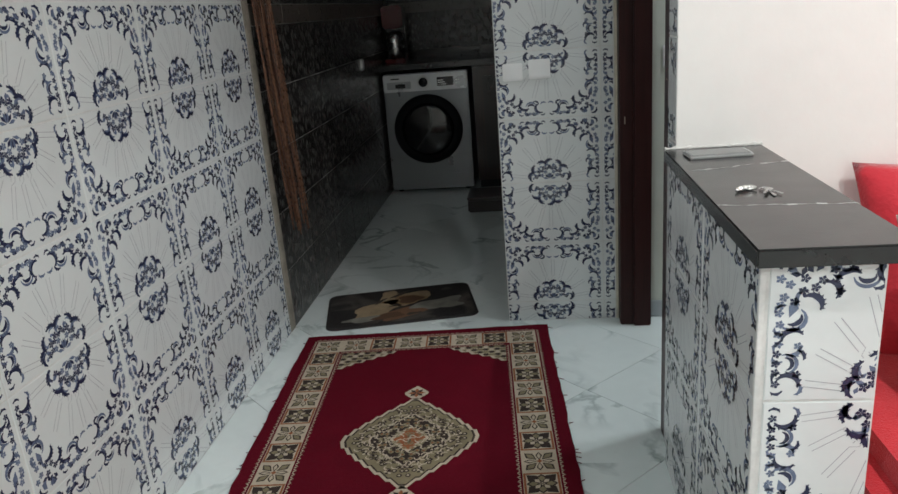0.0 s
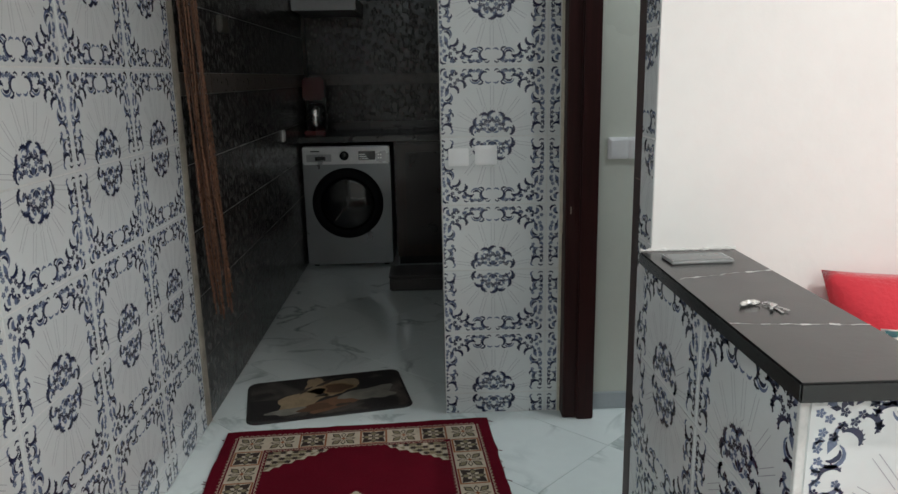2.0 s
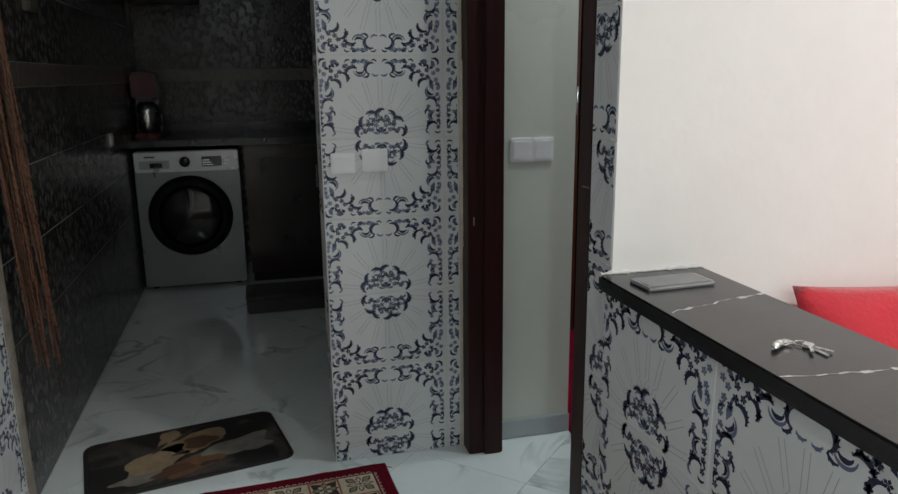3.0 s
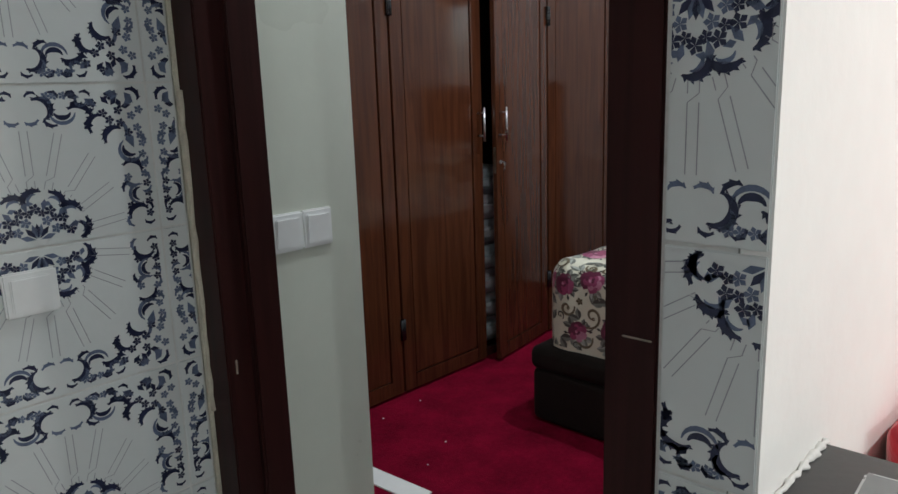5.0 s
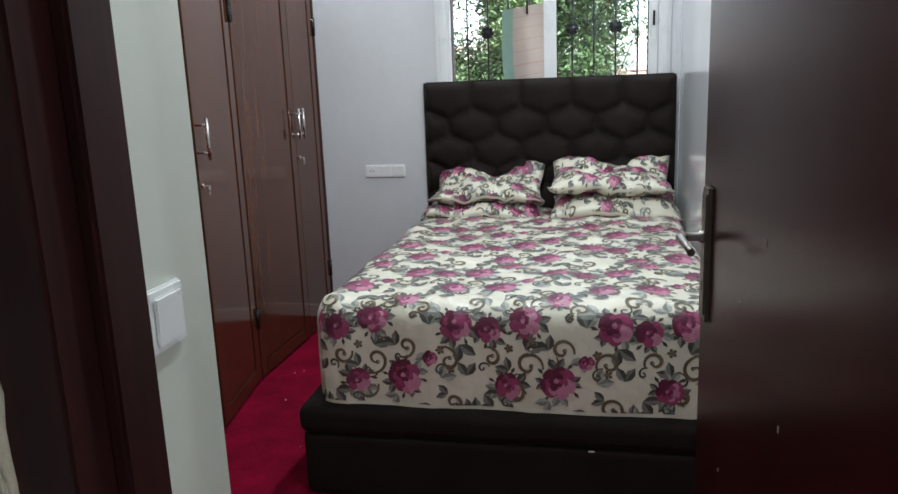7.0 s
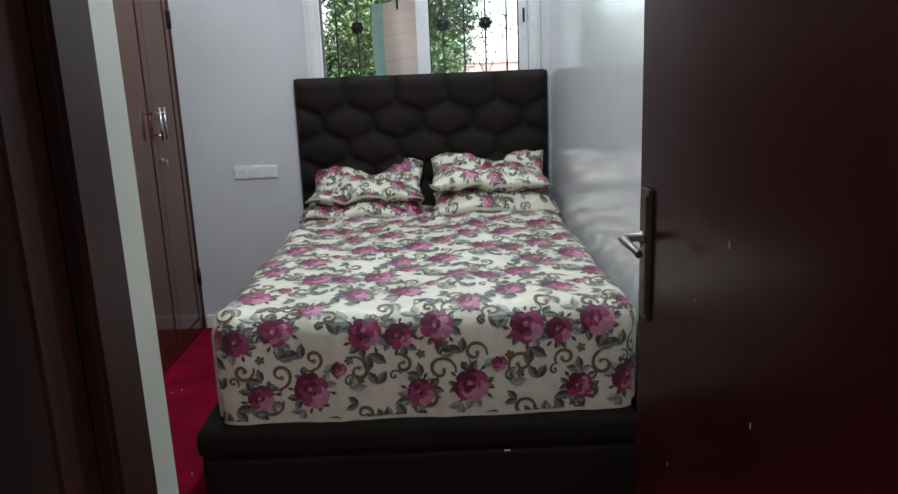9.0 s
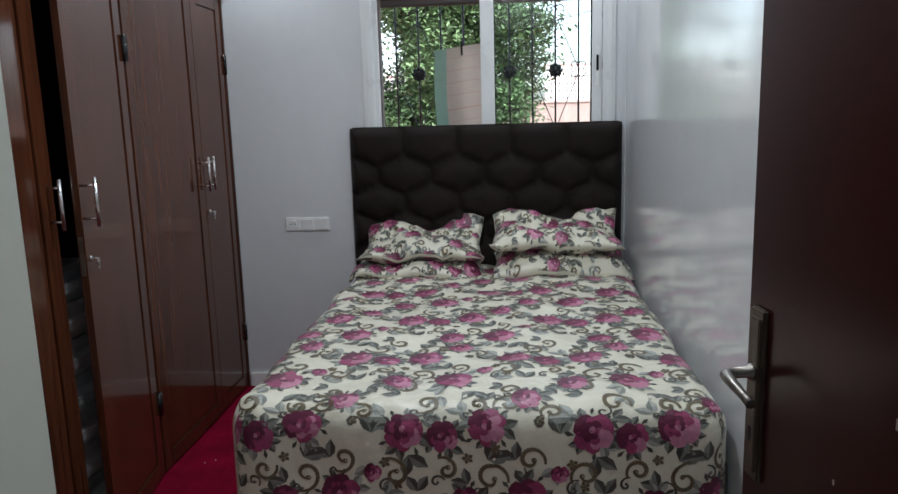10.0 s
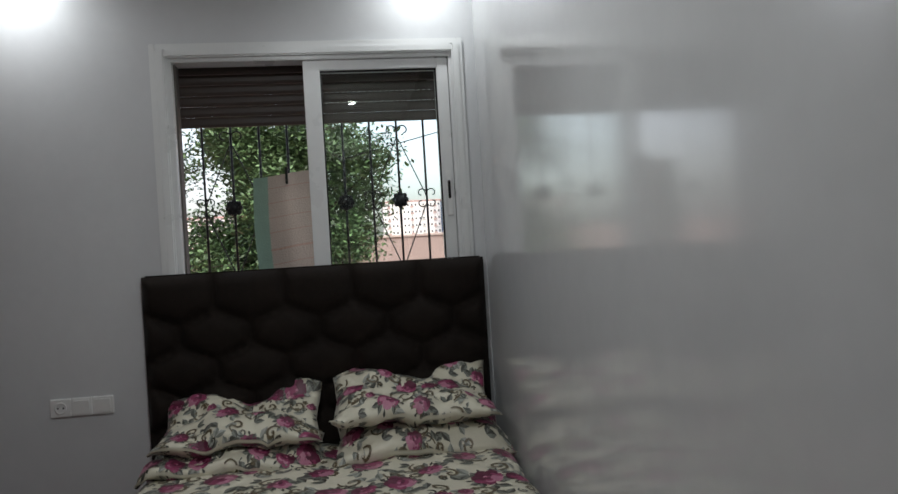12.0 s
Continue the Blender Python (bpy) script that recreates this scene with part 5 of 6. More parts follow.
mat_thing = thing("mattress", "thick mattress in a cream rose-printed fitted sheet", "mattress", (0, 0, 0))
bm = bmesh.new()
HALF = (SY1_ - SY0_) / 2
VMAX = (SZ1 - SZ0) + (3.73 - SX0) - 0.03
nu, nv = 110, 150
U = [-HALF - 0.31 + (2 * HALF + 0.62) * i / nu for i in range(nu + 1)]
V = [VMAX * j / nv for j in range(nv + 1)]
g = [[bm.verts.new(sheet_at(u, v, 0.0)) for v in V] for u in U]
for i in range(nu):
    for j in range(nv):
        bm.faces.new((g[i][j], g[i + 1][j], g[i + 1][j + 1], g[i][j + 1])).smooth = True
part("fitted_sheet", bm, M_SHEET, mat_thing, "cream cotton sheet, slightly creased")
bm = bmesh.new()
add_print(bm, cloth_print(-HALF - 0.25, HALF, 0.012, VMAX - 0.02), 0.0014, sheet_at)
part("rose_print", bm, FABRIC, mat_thing, "magenta roses, grey leaves and olive scrolls", kind="stuff")
part("core", soft_box((SX0 + 0.02, SY0_ + 0.02, 0.3225), (3.715, SY1_ - 0.02, SZ1 - 0.02), 0.06, 14), M_SHEET, mat_thing)


def bed_pillow(at, w, d, t, pitch, yaw, roll, shift, label, ear=None):
    ob = thing("pillow", label, "pillow", at, group="pillows on the bed")
    pl = pillow_shape(w, d, t, seed=shift, ears=0.3)
    rot = Euler((radians(roll), radians(pitch), radians(yaw))).to_matrix()

    def bend(p):
        q = p.copy()
        q.z += 0.10 * (q.y / d) ** 2 * (1 if ear else -0.2) - 0.05 * (q.x / w) ** 2
        q.z += 0.020 * noise.noise(Vector((q.x * 7 + shift * 9, q.y * 9, 0.3))) + 0.012 * noise.noise(Vector((q.x * 17 + shift * 5, q.y * 21, 1.3))) - 0.022 * (1 - abs(noise.noise(Vector((q.x * 4 + shift * 11, q.y * 7 + q.x * 3, 2.3))))) ** 7
        if ear:
            q.z -= 0.055 * math.exp(-((q.x - 0.05 * w) / (0.16 * w)) ** 2) * max(0.0, q.y / (d / 2) + 0.2)
        if ear:
            k = max(0.0, ear[0] * q.x / (w / 2)) * max(0.0, q.y / (d / 2))
            q.z += ear[1] * k ** 1.6
        return rot @ q
    part("case", pillow_mesh(pl, bend, 26), M_SHEET, ob)
    bm = bmesh.new()
    K = 0.78
    pr = cloth_print((-w / 2 * .992 + shift) / K, (w / 2 * .992 + shift) / K, (-d / 2 * .992 + .3 * shift) / K, (d / 2 * .992 + .3 * shift) / K)
    for side in (1, -1):
        add_print(bm, pr, 0.0018, lambda u, v, h: bend(pl((u * K - shift) / (w / 2), (v * K - .3 * shift) / (d / 2), h, side)))
    part("rose_print", bm, FABRIC, ob, kind="stuff")
    return ob


# long side of each pillow lies across the bed; local x runs towards the side wall
bed_pillow((3.592, 3.060, 0.700), 0.60, 0.37, 0.095, 0, -90, 6, 0.10, "cream rose-printed pillow lying under another by the headboard")
bed_pillow((3.612, 3.045, 0.790), 0.56, 0.35, 0.095, 0, -90, 18, 0.31, "cream rose-printed pillow with one corner raised, on another pillow", (1, 0.06))
bed_pillow((3.575, 2.412, 0.715), 0.61, 0.40, 0.12, 0, -90, 8, 0.52, "cream rose-printed plump pillow lying under another by the wall")
bed_pillow((3.600, 2.432, 0.835), 0.58, 0.39, 0.10, 3, -90, 16, 0.73, "cream rose-printed pillow stacked on another, corner raised", (1, 0.05))

switch((WX, 3.640, 0.857), (0, -1, 0), (-1, 0, 0), 3, 0.0745, 0.068, "white triple socket and switch plate on the bedroom wall", True)
part_strip = thing("white_strip", "white strip of board lying on the red carpet", "board", (1.205, 3.515, 0.0115), 3)
part("strip", B(-0.04, 0.04, -0.17, 0.16, 0.0, 0.006, 0.001), M_WHITEPL, part_strip)

# crumbs of lint on the carpet
bm = bmesh.new()
rnd = random.Random(5)
for k in range(16):
    x, y = rnd.uniform(1.0, 3.6), rnd.uniform(3.46, 3.92)
    box(bm, x, x + rnd.uniform(.002, .006), y, y + rnd.uniform(.002, .006), 0.011, 0.013)
tagged(new("lint", finish(bm, "lint", M_WHITEPL)), "scattered white lint crumbs on the red carpet", "lint", kind="stuff")


# ---- window ----
window = tagged(new("window_1"), "white sliding window with open half, brown roller shutter and iron grille", "window", kind="structure")
bm = bmesh.new()


def frame_ring(bm, x0, x1, y0, y1, z0, z1, w, bev=0.003, far=None, rail=None):
    """Two stiles (w, far) and two rails round an opening."""
    far, rail = far or w, rail or w
    box(bm, x0, x1, y0, y0 + w, z0, z1, bev), box(bm, x0, x1, y1 - far, y1, z0, z1, bev)
    box(bm, x0, x1, y0 + w, y1 - far, z1 - rail, z1, bev), box(bm, x0, x1, y0 + w, y1 - far, z0, z0 + rail, bev)
    return bm


frame_ring(bm, WX - 0.012, WX - 0.001, W0 - 0.030, W1 + 0.048, WZ0 - 0.07, WZ1 + 0.040, 0.024)
frame_ring(bm, WX - 0.020, WX - 0.001, W0 - 0.018, W1 + 0.026, WZ0 - 0.04, WZ1 + 0.020, 0.034, 0.006)
part("architrave", bm, M_PVC, window, "moulded white window surround")
part("outer_frame", frame_ring(bmesh.new(), WX - 0.004, WX + 0.09, W0 - 0.001, W1 + 0.001, WZ0, WZ1, 0.03), M_PVC, window)
MID = 2.72
s1 = part("sash", frame_ring(bmesh.new(), WX + 0.008, WX + 0.040, W0 + 0.031, MID + 0.045, WZ0 + 0.031, WZ1 - 0.031, 0.046, 0.003, 0.064, 0.040), M_PVC, window)
pane = part("pane", B(WX + 0.021, WX + 0.026, W0 + 0.072, MID - 0.015, WZ0 + 0.06, WZ1 - 0.066), M_GLASS, s1)
pane.visible_shadow = False
s2 = part("sash", frame_ring(bmesh.new(), WX + 0.046, WX + 0.078, W0 + 0.033, MID + 0.030, WZ0 + 0.031, WZ1 - 0.031, 0.046, 0.003, 0.05, 0.04), M_PVC, window)
part("seal", frame_ring(bmesh.new(), WX + 0.018, WX + 0.030, W0 + 0.0765, MID - 0.0185, WZ0 + 0.0705, WZ1 - 0.0705, 0.006, 0.0), M_DARKPL, s1)
part("latch_plate", B(WX + 0.003, WX + 0.009, W0 + 0.040, W0 + 0.064, 1.49, 1.67, 0.003), M_WHITEPL, s1)
part("latch", B(WX - 0.002, WX + 0.004, W0 + 0.047, W0 + 0.058, 1.557, 1.630, 0.003), M_DARKPL, s1)
part("reveal_seal", B(WX + 0.03, WX + 0.085, W1 - 0.036, W1 - 0.029, WZ0 + 0.03, WZ1 - 0.03), mat("grey brush seal", (0.12, 0.11, 0.10), 0.9), window)

shutter = thing("roller_shutter", "brown slatted roller shutter drawn a third down", "shutter", (WX + 0.135, 0, 0))
M_SHUT = mat("brown shutter slat", (0.055, 0.040, 0.034), 0.5, var=0.15, scale=10)
for k in range(6):
    z = 1.893 + k * 0.042
    bm = bmesh.new()
    pr = [(-0.004, 0), (-0.008, 0.012), (-0.008, 0.030), (-0.003, 0.0405), (0.004, 0.0405), (0.004, 0)]
    a = [bm.verts.new((x, W0 - 0.02, z + q)) for x, q in pr]
    b = [bm.verts.new((x, W1 + 0.02, z + q)) for x, q in pr]
    for i in range(len(pr)):
        j = (i + 1) % len(pr)
        bm.faces.new((a[i], a[j], b[j], b[i]))
    bm.faces.new(a), bm.faces.new(b[::-1])
    part("slat", bm, M_SHUT, shutter)
    # daylight through the slots is painted as pale bars on the slats
    if k in (1, 2):
        bm = bmesh.new()
        for q in range(22):
            y = W0 + 0.09 + q * 0.022
            box(bm, -0.0092, -0.0078, y, y + 0.011, z + 0.0385, z + 0.0405)
        part("painted_light_slot", bm, mat("pale painted daylight", (0.7, 0.7, 0.7), 0.6), shutter, kind="stuff")
part("shutter_box", B(-0.05, 0.06, W0 - 0.02, W1 + 0.02, 2.1465, 2.27), M_SHUT, shutter)
for y in (W0 - 0.01, W1 - 0.02):
    part("guide_rail", B(-0.02, 0.02, y, y + 0.03, WZ0, 2.146, 0.002), M_SHUT, shutter)

# iron grille outside
GX = 4.04
grille = thing("window_grille", "wrought-iron window grille with scrolls and flower rosettes", "grille", (GX, 0, 0))
M_IRON = mat("dark painted iron", (0.022, 0.022, 0.023), 0.5, metal=0.5, var=0.3, scale=20, bump=0.2)
bars = [2.172 + 0.114 * k for k in range(11)]
for y in bars:
    part("bar", tube(bmesh.new(), [(0, y, 1.06), (0, y, 2.14)], 0.005, 8), M_IRON, grille)
for z in (1.08, 2.12):
    part("rail", tube(bmesh.new(), [(0, bars[0] - 0.05, z), (0, bars[-1] + 0.05, z)], 0.008, 8), M_IRON, grille)
for yb in (bars[2], bars[4], bars[6], bars[8]):
    bm = bmesh.new()
    for k in range(8):
        a = k * math.pi / 4
        lathe(bm, [(0.004, -0.010), (0.012, -0.006), (0.012, 0.004), (0.004, 0.008)], (-0.012, yb + 0.024 * math.cos(a), 1.576 + 0.024 * math.sin(a)), 8, "x")
    lathe(bm, [(0.004, -0.02), (0.02, -0.016), (0.02, 0.004)], (-0.012, yb, 1.576), 12, "x")
    part("rosette", bm, M_IRON, grille, "cast-iron flower rosette")


def spiral(c, r, sx, sz, base):
    pts = [base]
    for i in range(15):
        f = i / 14
        a = math.pi + f * 4.6
        rr = r * (1 - .62 * f)
        pts.append((0, c[0] + sx * (r + rr * math.cos(a)), c[1] + sz * rr * math.sin(a) * -1))
    return pts


for yb in (bars[2], bars[8]):
    for sx in (-1, 1):
        part("scroll", tube(bmesh.new(), spiral((yb, 1.870), 0.027, sx, 1, (0, yb, 1.80)), 0.0028, 6), M_IRON, grille)
        part("brace", tube(bmesh.new(), [(-.004, yb + sx * 0.006, 1.833), (-.004, yb + sx * 0.104, 1.607), (-.004, yb + sx * 0.117, 1.571), (-.004, yb + sx * 0.01, 1.31), (-.004, yb + sx * .005, 1.274)], 0.0026, 6), M_IRON, grille)
        for sz in (-1, 1):
            part("scroll", tube(bmesh.new(), spiral((yb + sx * 0.114, 1.58 + sz * .02), 0.022, sx, sz, (0, yb + sx * .114, 1.571)), 0.0026, 6), M_IRON, grille)
            part("scroll", tube(bmesh.new(), spiral((yb + sx * 0.114, 1.58 + sz * .02), 0.022, -sx, sz, (0, yb + sx * .114, 1.571)), 0.0026, 6), M_IRON, grille)
part("cross_brace", tube(bmesh.new(), [(0.006, bars[0], 1.87), (0.006, bars[4], 1.76)], 0.0022, 6), M_IRON, grille)

# tea towel pegged on the grille
towel = thing("tea_towel", "checked cream tea towel with green edge pegged to the grille", "towel", (GX - 0.05, 0, 0))
M_TOWEL = mat("cream towel cloth", (0.56, 0.47, 0.40), 0.9, var=0.08, scale=12, bump=0.4, bscale=200)
M_TGREEN = mat("pale green towel edge", (0.30, 0.45, 0.36), 0.9, var=0.1, scale=12, bump=0.4, bscale=200)
M_TPINK = mat("pink towel stripe", (0.54, 0.37, 0.30), 0.9, var=0.1, bump=0.3)
bm = bmesh.new()


def towel_at(u, v, h):
    """u across, v down from the peg line."""
    return Vector((-h + 0.012 * math.sin(u * 30 + v * 3) + 0.006 * math.sin(v * 16), 2.758 + u * (1 + 0.03 * math.sin(v * 9)), 1.703 - v + 0.012 * math.cos(u * 14)))


nn, mm = 16, 24
for side in (0, 1):
    g = [[bm.verts.new(towel_at(0.240 * i / nn, 0.58 * j / mm, -0.004 * side)) for j in range(mm + 1)] for i in range(nn + 1)]
    for i in range(nn):
        for j in range(mm):
            f = bm.faces.new((g[i][j], g[i + 1][j], g[i + 1][j + 1], g[i][j + 1]))
            f.smooth, f.material_index = True, 1 if i >= nn - 4 else 0
part("cloth", bm, [M_TOWEL, M_TGREEN], towel)
o = []
for v in (0.05, 0.11, 0.17, 0.23, 0.30, 0.36, 0.43, 0.50):
    for i in range(9):
        stroke(o, (0.02 * i, v), (0.02 * i + 0.021, v), 0.0035 if v != 0.30 else 0.009, 0)
bm = bmesh.new()
add_print(bm, o, 0.0012, towel_at)
part("stripe", bm, M_TPINK, towel, kind="stuff")
for u in (0.10,):
    part("peg", B(-0.012, 0.012, 2.758 + u, 2.768 + u, 1.66, 1.73, 0.002), M_DARKPL, towel)

# ---- outside ----
M_EARTH = mat("pink-brown earth", (0.30, 0.17, 0.13), 0.95, var=0.2, scale=0.2, bump=0.3, bscale=2)
setting("ground", B(4.1, 900, -600, 600, -4.6, -4.0), M_EARTH, "bare pink-brown earth lot reaching far away", "ground")
M_BARK = mat("grey bark", (0.06, 0.045, 0.035), 0.95, var=0.3, scale=10, bump=0.8, bscale=30)
M_LEAFS = mat("green foliage", (0.056, 0.100, 0.038), 0.5, var=0.4, scale=3, bump=0, per_piece=0)
ln_, lt_ = M_LEAFS.node_tree.nodes, M_LEAFS.node_tree.links
lb = ln_["Principled BSDF"]
lgeo, lmr, lsc = ln_.new("ShaderNodeNewGeometry"), ln_.new("ShaderNodeMapRange"), ln_.new("ShaderNodeVectorMath")
lmr.inputs["To Min"].default_value, lmr.inputs["To Max"].default_value = 0.55, 1.7
lt_.new(lgeo.outputs["Random Per Island"], lmr.inputs["Value"])
lsc.operation = "SCALE"
lt_.new(lb.inputs["Base Color"].links[0].from_socket, lsc.inputs[0])
lt_.new(lmr.outputs[0], lsc.inputs["Scale"])
lt_.new(lsc.outputs[0], lb.inputs["Base Color"])
lb.inputs["Transmission Weight"].default_value = 0.0


def tree(at, seed, height, spread, leaves):
    rnd = random.Random(seed)
    t = thing("tree", "leafy green street tree with dark branches outside the window", "tree", at)
    bm = bmesh.new()
    tube(bm, [(0, 0, 0), (0.1, 0.05, height * .3), (0.0, 0.15, height * .55), (0.15, 0.1, height * .8)], [0.16, 0.13, 0.10, 0.05], 10)
    tips = []
    for k in range(30):
        a, z0 = rnd.uniform(0, 6.28), height * rnd.uniform(.42, .8)
        ln = spread * rnd.uniform(.5, 1.0)
        p0 = Vector((0.06, 0.1, z0))
        p1 = p0 + Vector((math.cos(a) * ln * .5, math.sin(a) * ln * .5, ln * rnd.uniform(.05, .5)))
        p2 = p1 + Vector((math.cos(a + rnd.uniform(-.5, .5)) * ln * .5, math.sin(a + rnd.uniform(-.5, .5)) * ln * .5, ln * rnd.uniform(-.15, .4)))
        tube(bm, [p0, (p0 + p1) / 2 + Vector((0, 0, .05)), p1, p2], [0.05, 0.035, 0.024, 0.008], 6)
        for f in (0.25, 0.5, .75, 1):
            tips.append(p1.lerp(p2, f) + Vector([rnd.uniform(-.25, .25) for _ in range(3)]))
            tips.append(p0.lerp(p1, .4 + .6 * f) + Vector([rnd.uniform(-.3, .3) for _ in range(3)]))
    tips = [p for p in tips if p.z < height * .72 or rnd.random() < .6]
    part("trunk", bm, M_BARK, t)
    verts, faces = [], []
    for k in range(leaves):
        c = rnd.choice(tips) + Vector([rnd.gauss(0, .21) for _ in range(3)])
        s = rnd.uniform(.034, .062)
        e = Euler((rnd.uniform(-.9, .9), rnd.uniform(-.9, .9), rnd.uniform(0, 6.28))).to_matrix()
        i = len(verts)
        for q in ((-s, 0, 0), (-.3 * s, -.38 * s, -.06 * s), (.4 * s, -.34 * s, -.05 * s), (s, 0, -.15 * s), (.4 * s, .34 * s, -.05 * s), (-.3 * s, .38 * s, -.06 * s)):
            verts.append(c + e @ Vector(q))
        faces += [(i, i + 1, i + 2, i + 3), (i, i + 3, i + 4, i + 5)]
    me = bpy.data.meshes.new("crown")
    me.from_pydata(verts, [], faces)
    me.materials.append(M_LEAFS)
    cr = tagged(new("crown", me), kind="stuff")
    cr.parent = t
    return t


tree((14.0, 3.45, -4.0), 11, 9.2, 2.1, 95000)


def building(at, w, d, h, storeys, cols, label, col, accent=False):
    t = thing("apartment_building", label, "building", at)
    part("wall", B(0, d, -w / 2, w / 2, 0, h, 0.1), mat("pale render", col, 0.9, var=0.08, scale=0.3), t)
    part("roof", B(-0.3, d + 0.3, -w / 2 - .3, w / 2 + .3, h, h + 0.7, 0.05), mat("roof edge", (0.45, 0.30, 0.28), 0.9), t)
    M_WIN = mat("dark far window", (0.05, 0.06, 0.07), 0.2)
    for s in range(storeys):
        for c in range(cols):
            y, z = -w / 2 + (c + .5) * w / cols, (s + .5) * h / storeys
            if (c + s * 0) % 3 == 1:
                part("balcony", B(-0.9, -0.002, y - w / cols * .4, y + w / cols * .4, z - 1.1, z - .2, 0.03), mat("balcony paint", (0.44, 0.32, 0.30) if c % 2 else (0.5, 0.48, 0.45), 0.9), t)
            part("window", B(-0.06, 0.02, y - w / cols * .2, y + w / cols * .2, z - .45, z + .55), M_WIN, t)
    return t


building((350, -29.0, -4.0), 27, 14, 25.4, 8, 15, "far white and pink apartment block with rows of windows", (0.74, 0.71, 0.70))
building((300, 62.0, -4.0), 60, 14, 20, 7, 18, "far pale apartment block behind the trees", (0.66, 0.62, 0.60))
building((345, -45.5, -4.0), 5, 8, 25, 8, 2, "far blue-painted narrow apartment block", (0.05, 0.14, 0.45))
wl = thing("boundary_wall", "long pink-brown boundary wall across the lot", "wall", (40, 0, -4.0))
part("wall", B(0, 0.4, -60, 60, 0, 5.8, 0.02), mat("pink wall render", (0.30, 0.22, 0.20), 0.9, var=0.12, scale=0.5), wl)
part("coping", B(-0.1, 0.5, -60, 60, 5.8, 5.92, 0.02), mat("coping", (0.44, 0.35, 0.32), 0.9), wl)

# outer skin of the house round the window
for name, a in (("facade", (WX + 0.202, WX + 0.23, -3, W0 - 0.001, -4, 2.9)), ("facade_2", (WX + 0.202, WX + 0.23, W1 + 0.001, 6.5, -4, 2.9)), ("facade_3", (WX + 0.202, WX + 0.23, W0, W1, -4, WZ0)), ("facade_4", (WX + 0.202, WX + 0.23, W0, W1, 2.275, 2.9))):
    setting(name, B(*a), M_WHITE, "plain outer house wall", "wall")

# ---- recessed spots, several of them added unseen ----
M_BULB = glowing("warm white bulb", (1.0, 0.96, 0.88), 25)


def spot(x, y, power, colour=(0.90, 0.98, 1.0), size=0.06, cat="ceiling light"):
    t = thing("ceiling_spot", "small round ceiling spot, one of a set partly added to light the rooms", cat, (x, y, CEIL), group="ceiling spots")
    part("bezel", lathe(bmesh.new(), [(0.045, -0.006), (0.045, -0.001), (0.032, -0.001), (0.030, -0.006)], (0, 0, 0), 20), M_STEEL, t)
    part("bulb", lathe(bmesh.new(), [(0.028, -0.0045), (0.026, -0.0085), (0.005, -0.0085)], (0, 0, 0), 16), M_BULB, t)
    lamp = bpy.data.lights.new("spot lamp", "AREA")
    lamp.shape, lamp.size, lamp.energy, lamp.color = "DISK", size, power, colour
    ob = new("spot_lamp", lamp)
    ob.location = (x, y, CEIL - 0.02)
    return t


# two spots by the window; the other two placed to brighten bed and door
for x, y, w in ((3.62, 3.78, 5.0), (3.62, 2.30, 4.2), (2.32, 2.85, 17.5), (1.06, 2.53, 8)):
    spot(x, y, w, (0.90, 0.98, 1.0))
# unseen living room lights; their number and places are assumed
for x, y, w in ((1.25, 0.8, 24), (2.5, 0.8, 19), (1.25, -0.9, 27)):
    spot(x, y, w, (1.0, 0.97, 0.93))
# added fill light for the hall, no lamp known here
spot(-0.45, -0.3, 18, (0.86, 0.97, 1.0))

# ---- pieces of walls and floors ----
clad(wall_west, (LW, 0, 0), (0, 1, 0), (1, 0, 0), -1.1, 2.969, 0.0, CEIL, 2.569, 0.087)
clad(wall_pillar, (0, PY, 0), (1, 0, 0), (0, -1, 0), -0.098, 0.339, 0.0, CEIL, -0.110, 0.084)
clad(wall_pillar, (-0.098, 0, 0), (0, -1, 0), (-1, 0, 0), -PY - 0.16, -PY - 0.002, 0.0, CEIL, -PY - 0.2, 0.084)
clad(wall_door, (0.376, 0, 0), (0, -1, 0), (-1, 0, 0), -2.112, -SY - 0.001, 1.150, CEIL, -2.285, 0.90)
clad(wall_door, (0.376, 0, 0), (0, -1, 0), (-1, 0, 0), -2.112, -SY - 0.001, 0.0, 1.149, -2.205, 0.65)
clad(counter, (CX0, 0, 0), (0, -1, 0), (-1, 0, 0), -SY + 0.002, -CY0, 0.002, 0.855, -1.222, 0.126)
clad(counter, (0, CY0, 0), (1, 0, 0), (0, -1, 0), CX0 + 0.009, CX1, 0.002, 0.855, CX0 + 0.012, 0.126)

# plaster margin between the pillar tiles and the door frame
setting("trim_3", B(0.340, 0.3495, PY - 0.005, PY + 0.001, 0.0, 2.12, 0.002), mat("cream plaster margin", (0.55, 0.51, 0.41), 0.9, var=0.25, scale=20, bump=0.4), "rough cream plaster margin beside the door frame", "trim")
# edge of the hall tiling at the kitchen opening
setting("trim_2", B(LW - 0.007, LW + 0.002, 2.970, 3.03, 0.0, CEIL, 0.002), mat("stained plaster edge", (0.30, 0.27, 0.22), 0.9, var=0.5, scale=14, bump=0.5), "rough stained plaster edge beside the tiles", "trim")

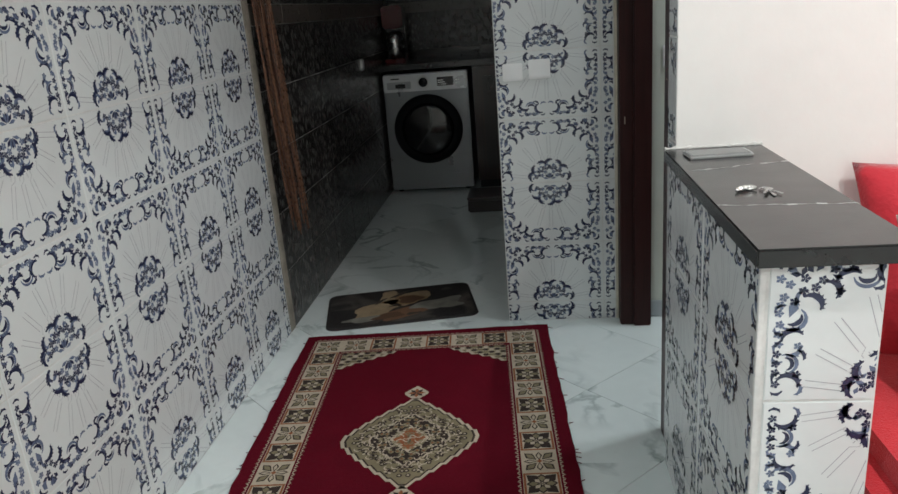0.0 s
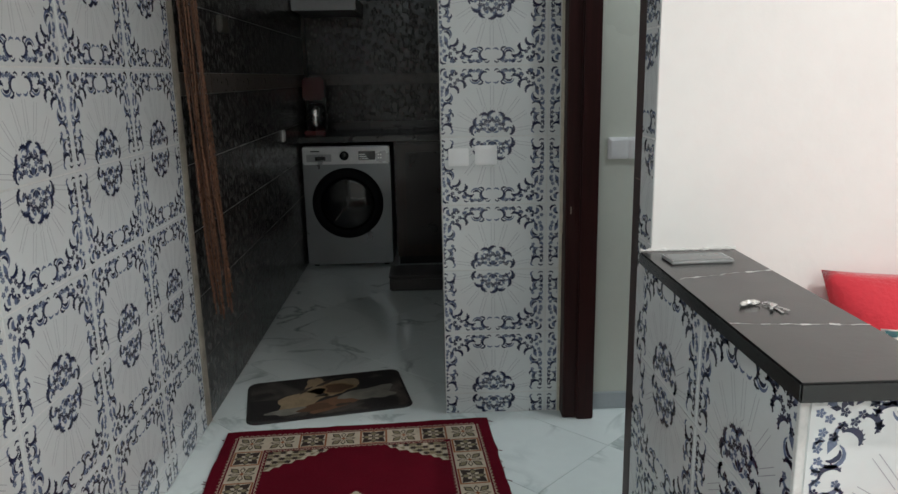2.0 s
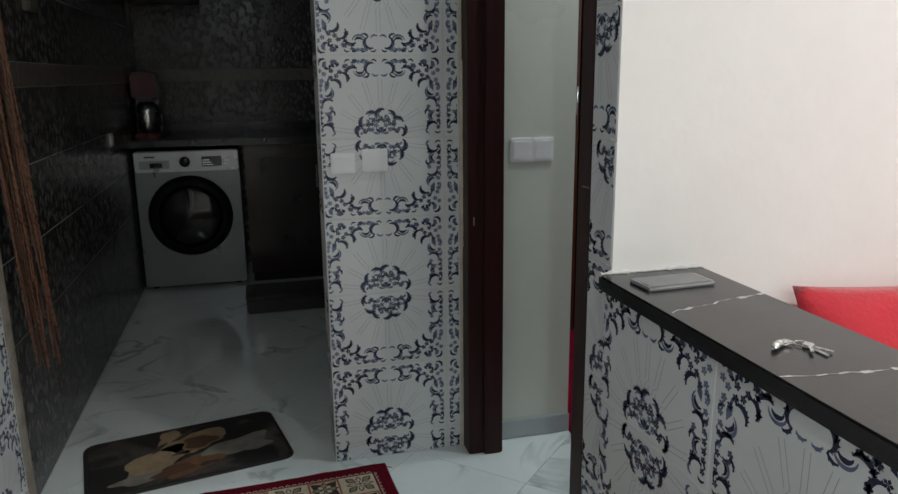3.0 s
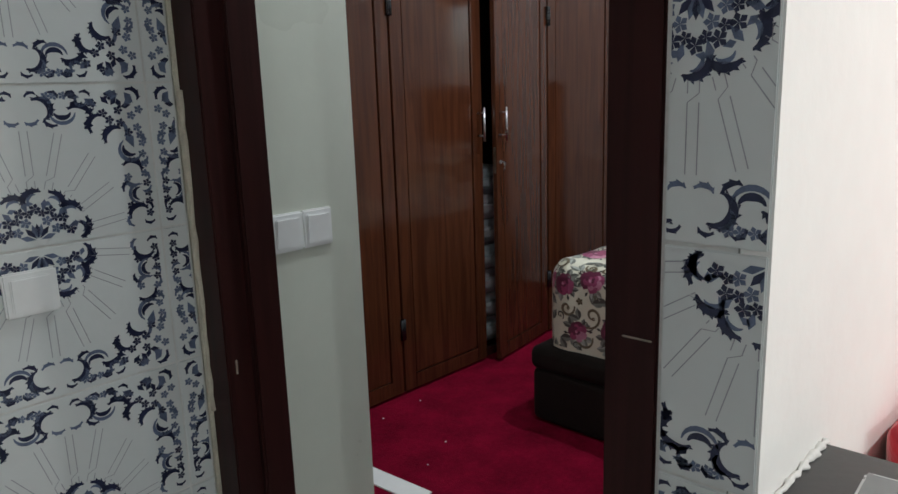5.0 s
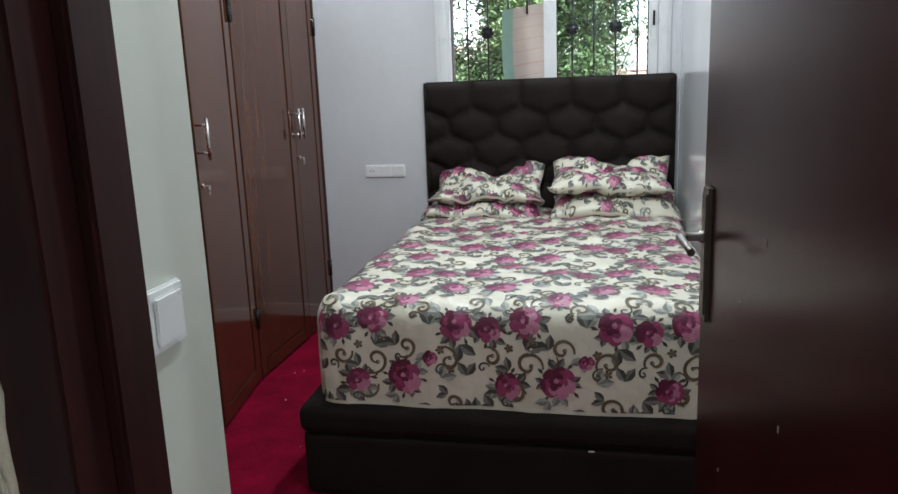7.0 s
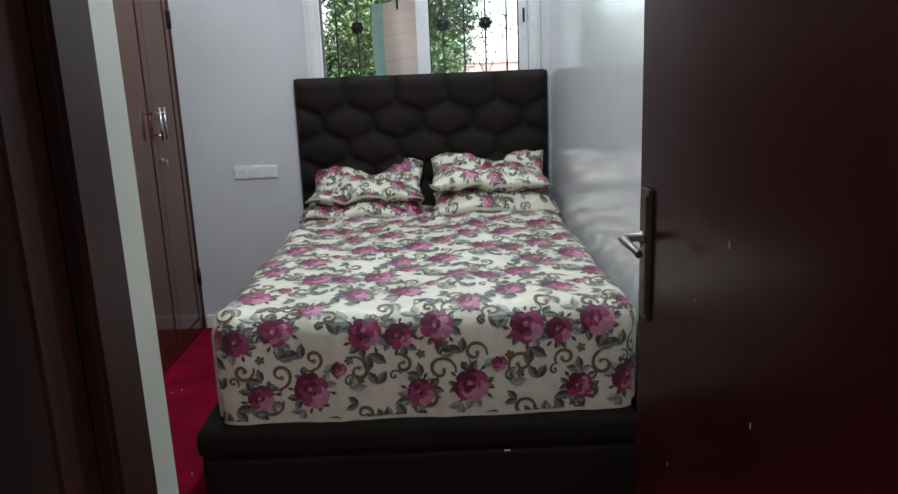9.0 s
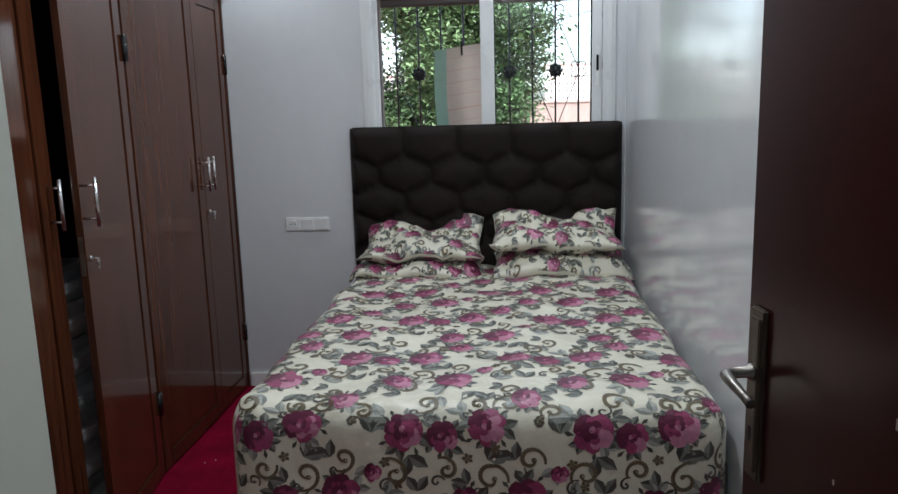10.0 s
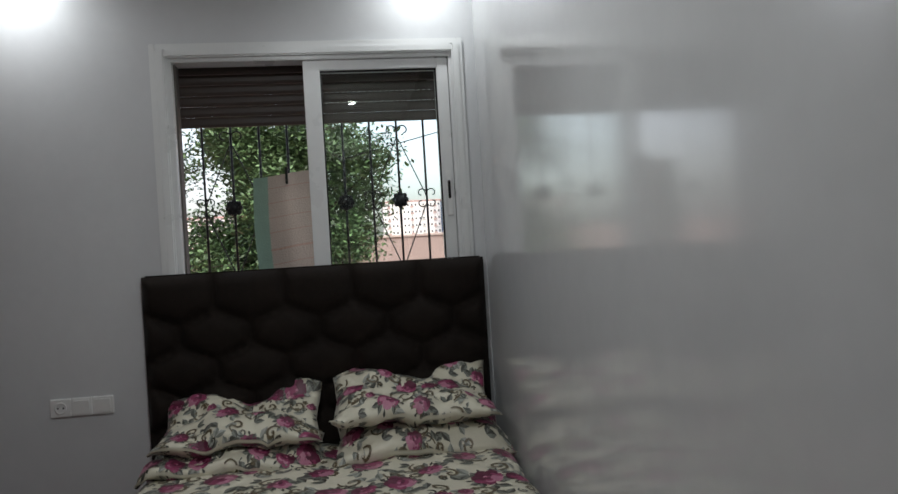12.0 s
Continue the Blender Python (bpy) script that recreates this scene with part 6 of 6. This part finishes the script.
# dark kitchen wall tiles with a fine relief and a border strip
M_KTILE = mat("dark relief kitchen tile", (0.135, 0.13, 0.122), 0.22, var=0.3, scale=9, bump=0, per_piece=0.08)
kn, kl, kb = M_KTILE.node_tree.nodes, M_KTILE.node_tree.links, M_KTILE.node_tree.nodes["Principled BSDF"]
kco, kv, kr, kbu, kmx = kn.new("ShaderNodeTexCoord"), kn.new("ShaderNodeTexVoronoi"), kn.new("ShaderNodeMapRange"), kn.new("ShaderNodeBump"), kn.new("ShaderNodeMixRGB")
kmp = kn.new("ShaderNodeMapping")
kmp.inputs["Scale"].default_value = (1, 0.6, 1)
kv.inputs["Scale"].default_value = 45
kl.new(kco.outputs["Object"], kmp.inputs[0]), kl.new(kmp.outputs[0], kv.inputs["Vector"])
kr.inputs["From Min"].default_value, kr.inputs["From Max"].default_value = 0.25, 0.55
kl.new(kv.outputs["Distance"], kr.inputs["Value"])
kbu.inputs["Strength"].default_value, kbu.inputs["Distance"].default_value = 0.5, 0.004
kl.new(kr.outputs[0], kbu.inputs["Height"]), kl.new(kbu.outputs[0], kb.inputs["Normal"])
kbase = kb.inputs["Base Color"].links[0].from_socket
kl.new(kr.outputs[0], kmx.inputs[0]), kl.new(kbase, kmx.inputs[1])
kmx.inputs[2].default_value = (0.035, 0.032, 0.03, 1)
kl.new(kmx.outputs[0], kb.inputs["Base Color"])
ktile = finish(B(0.001, 0.399, 0.001, 0.249, -0.008, 0.0, 0.0012), "kitchen_tile", M_KTILE)
kband = finish(B(0.001, 0.399, 0.001, 0.079, -0.008, 0.002, 0.002), "border_tile", mat("brown border tile", (0.12, 0.10, 0.085), 0.3, var=0.4, scale=30))
for wall, start, along, nrm, cols in ((wall_west, Vector((LW, 3.031, 0)), Vector((0, 1, 0)), Vector((1, 0, 0)), 7), (wall_kitchen, Vector((LW + 0.004, KY - 0.008, 0)), Vector((1, 0, 0)), Vector((0, -1, 0)), 4)):
    for c in range(cols):
        z = 0.0
        for r in range(11):
            band = r == 5
            if z + (0.08 if band else 0.25) > CEIL:
                break
            ob = new("tile", kband if band else ktile)
            m = Matrix.Identity(4)
            p = start + along * 0.4 * c
            m.col[0][:3], m.col[1][:3], m.col[2][:3], m.col[3][:3] = along, (0, 0, 1), nrm, (p.x, p.y, z)
            if along.x == 0:
                m.col[0][:3], m.col[3][:3] = -along, (p.x, p.y + 0.4, z)
                m.col[0][:3], m.col[3][:3] = along, (p.x, p.y, z)
            ob.matrix_world, ob.parent = m, wall
            z += 0.08 if band else 0.25

# diagonal marble floor tiles
floor = bpy.data.objects["floor"]
D, R = 0.42, math.sqrt(0.5)
for x0, x1, y0, y1 in ((LW, EAST, ENDY, SY), (LW, 0.749, SY, 3.031), (LW, 0.57, 3.03, KY)):
    for i in range(-16, 20):
        for j in range(-16, 20):
            cx, cy = (i - j) * D * R - 0.12, (i + j) * D * R + 0.05
            q = [(cx, cy - D * R + 0.0014), (cx + D * R - 0.0014, cy), (cx, cy + D * R - 0.0014), (cx - D * R + 0.0014, cy)]
            q = clipped(q, x0, x1, y0, y1)
            if len(q) < 3:
                continue
            area_q = abs(sum(a[0] * b[1] - b[0] * a[1] for a, b in zip(q, q[1:] + q[:1]))) / 2
            if area_q < 0.002:
                continue
            bm = bmesh.new()
            vs = [bm.verts.new((x - cx, y - cy, 0.0)) for x, y in q]
            f = bm.faces.new(vs)
            ex = bmesh.ops.extrude_face_region(bm, geom=[f])
            for v in ex["geom"]:
                if isinstance(v, bmesh.types.BMVert):
                    v.co.z = -0.0055
            ob = part("tile", bm, M_FLOOR, floor)
            ob.location = (cx, cy, 0.0)
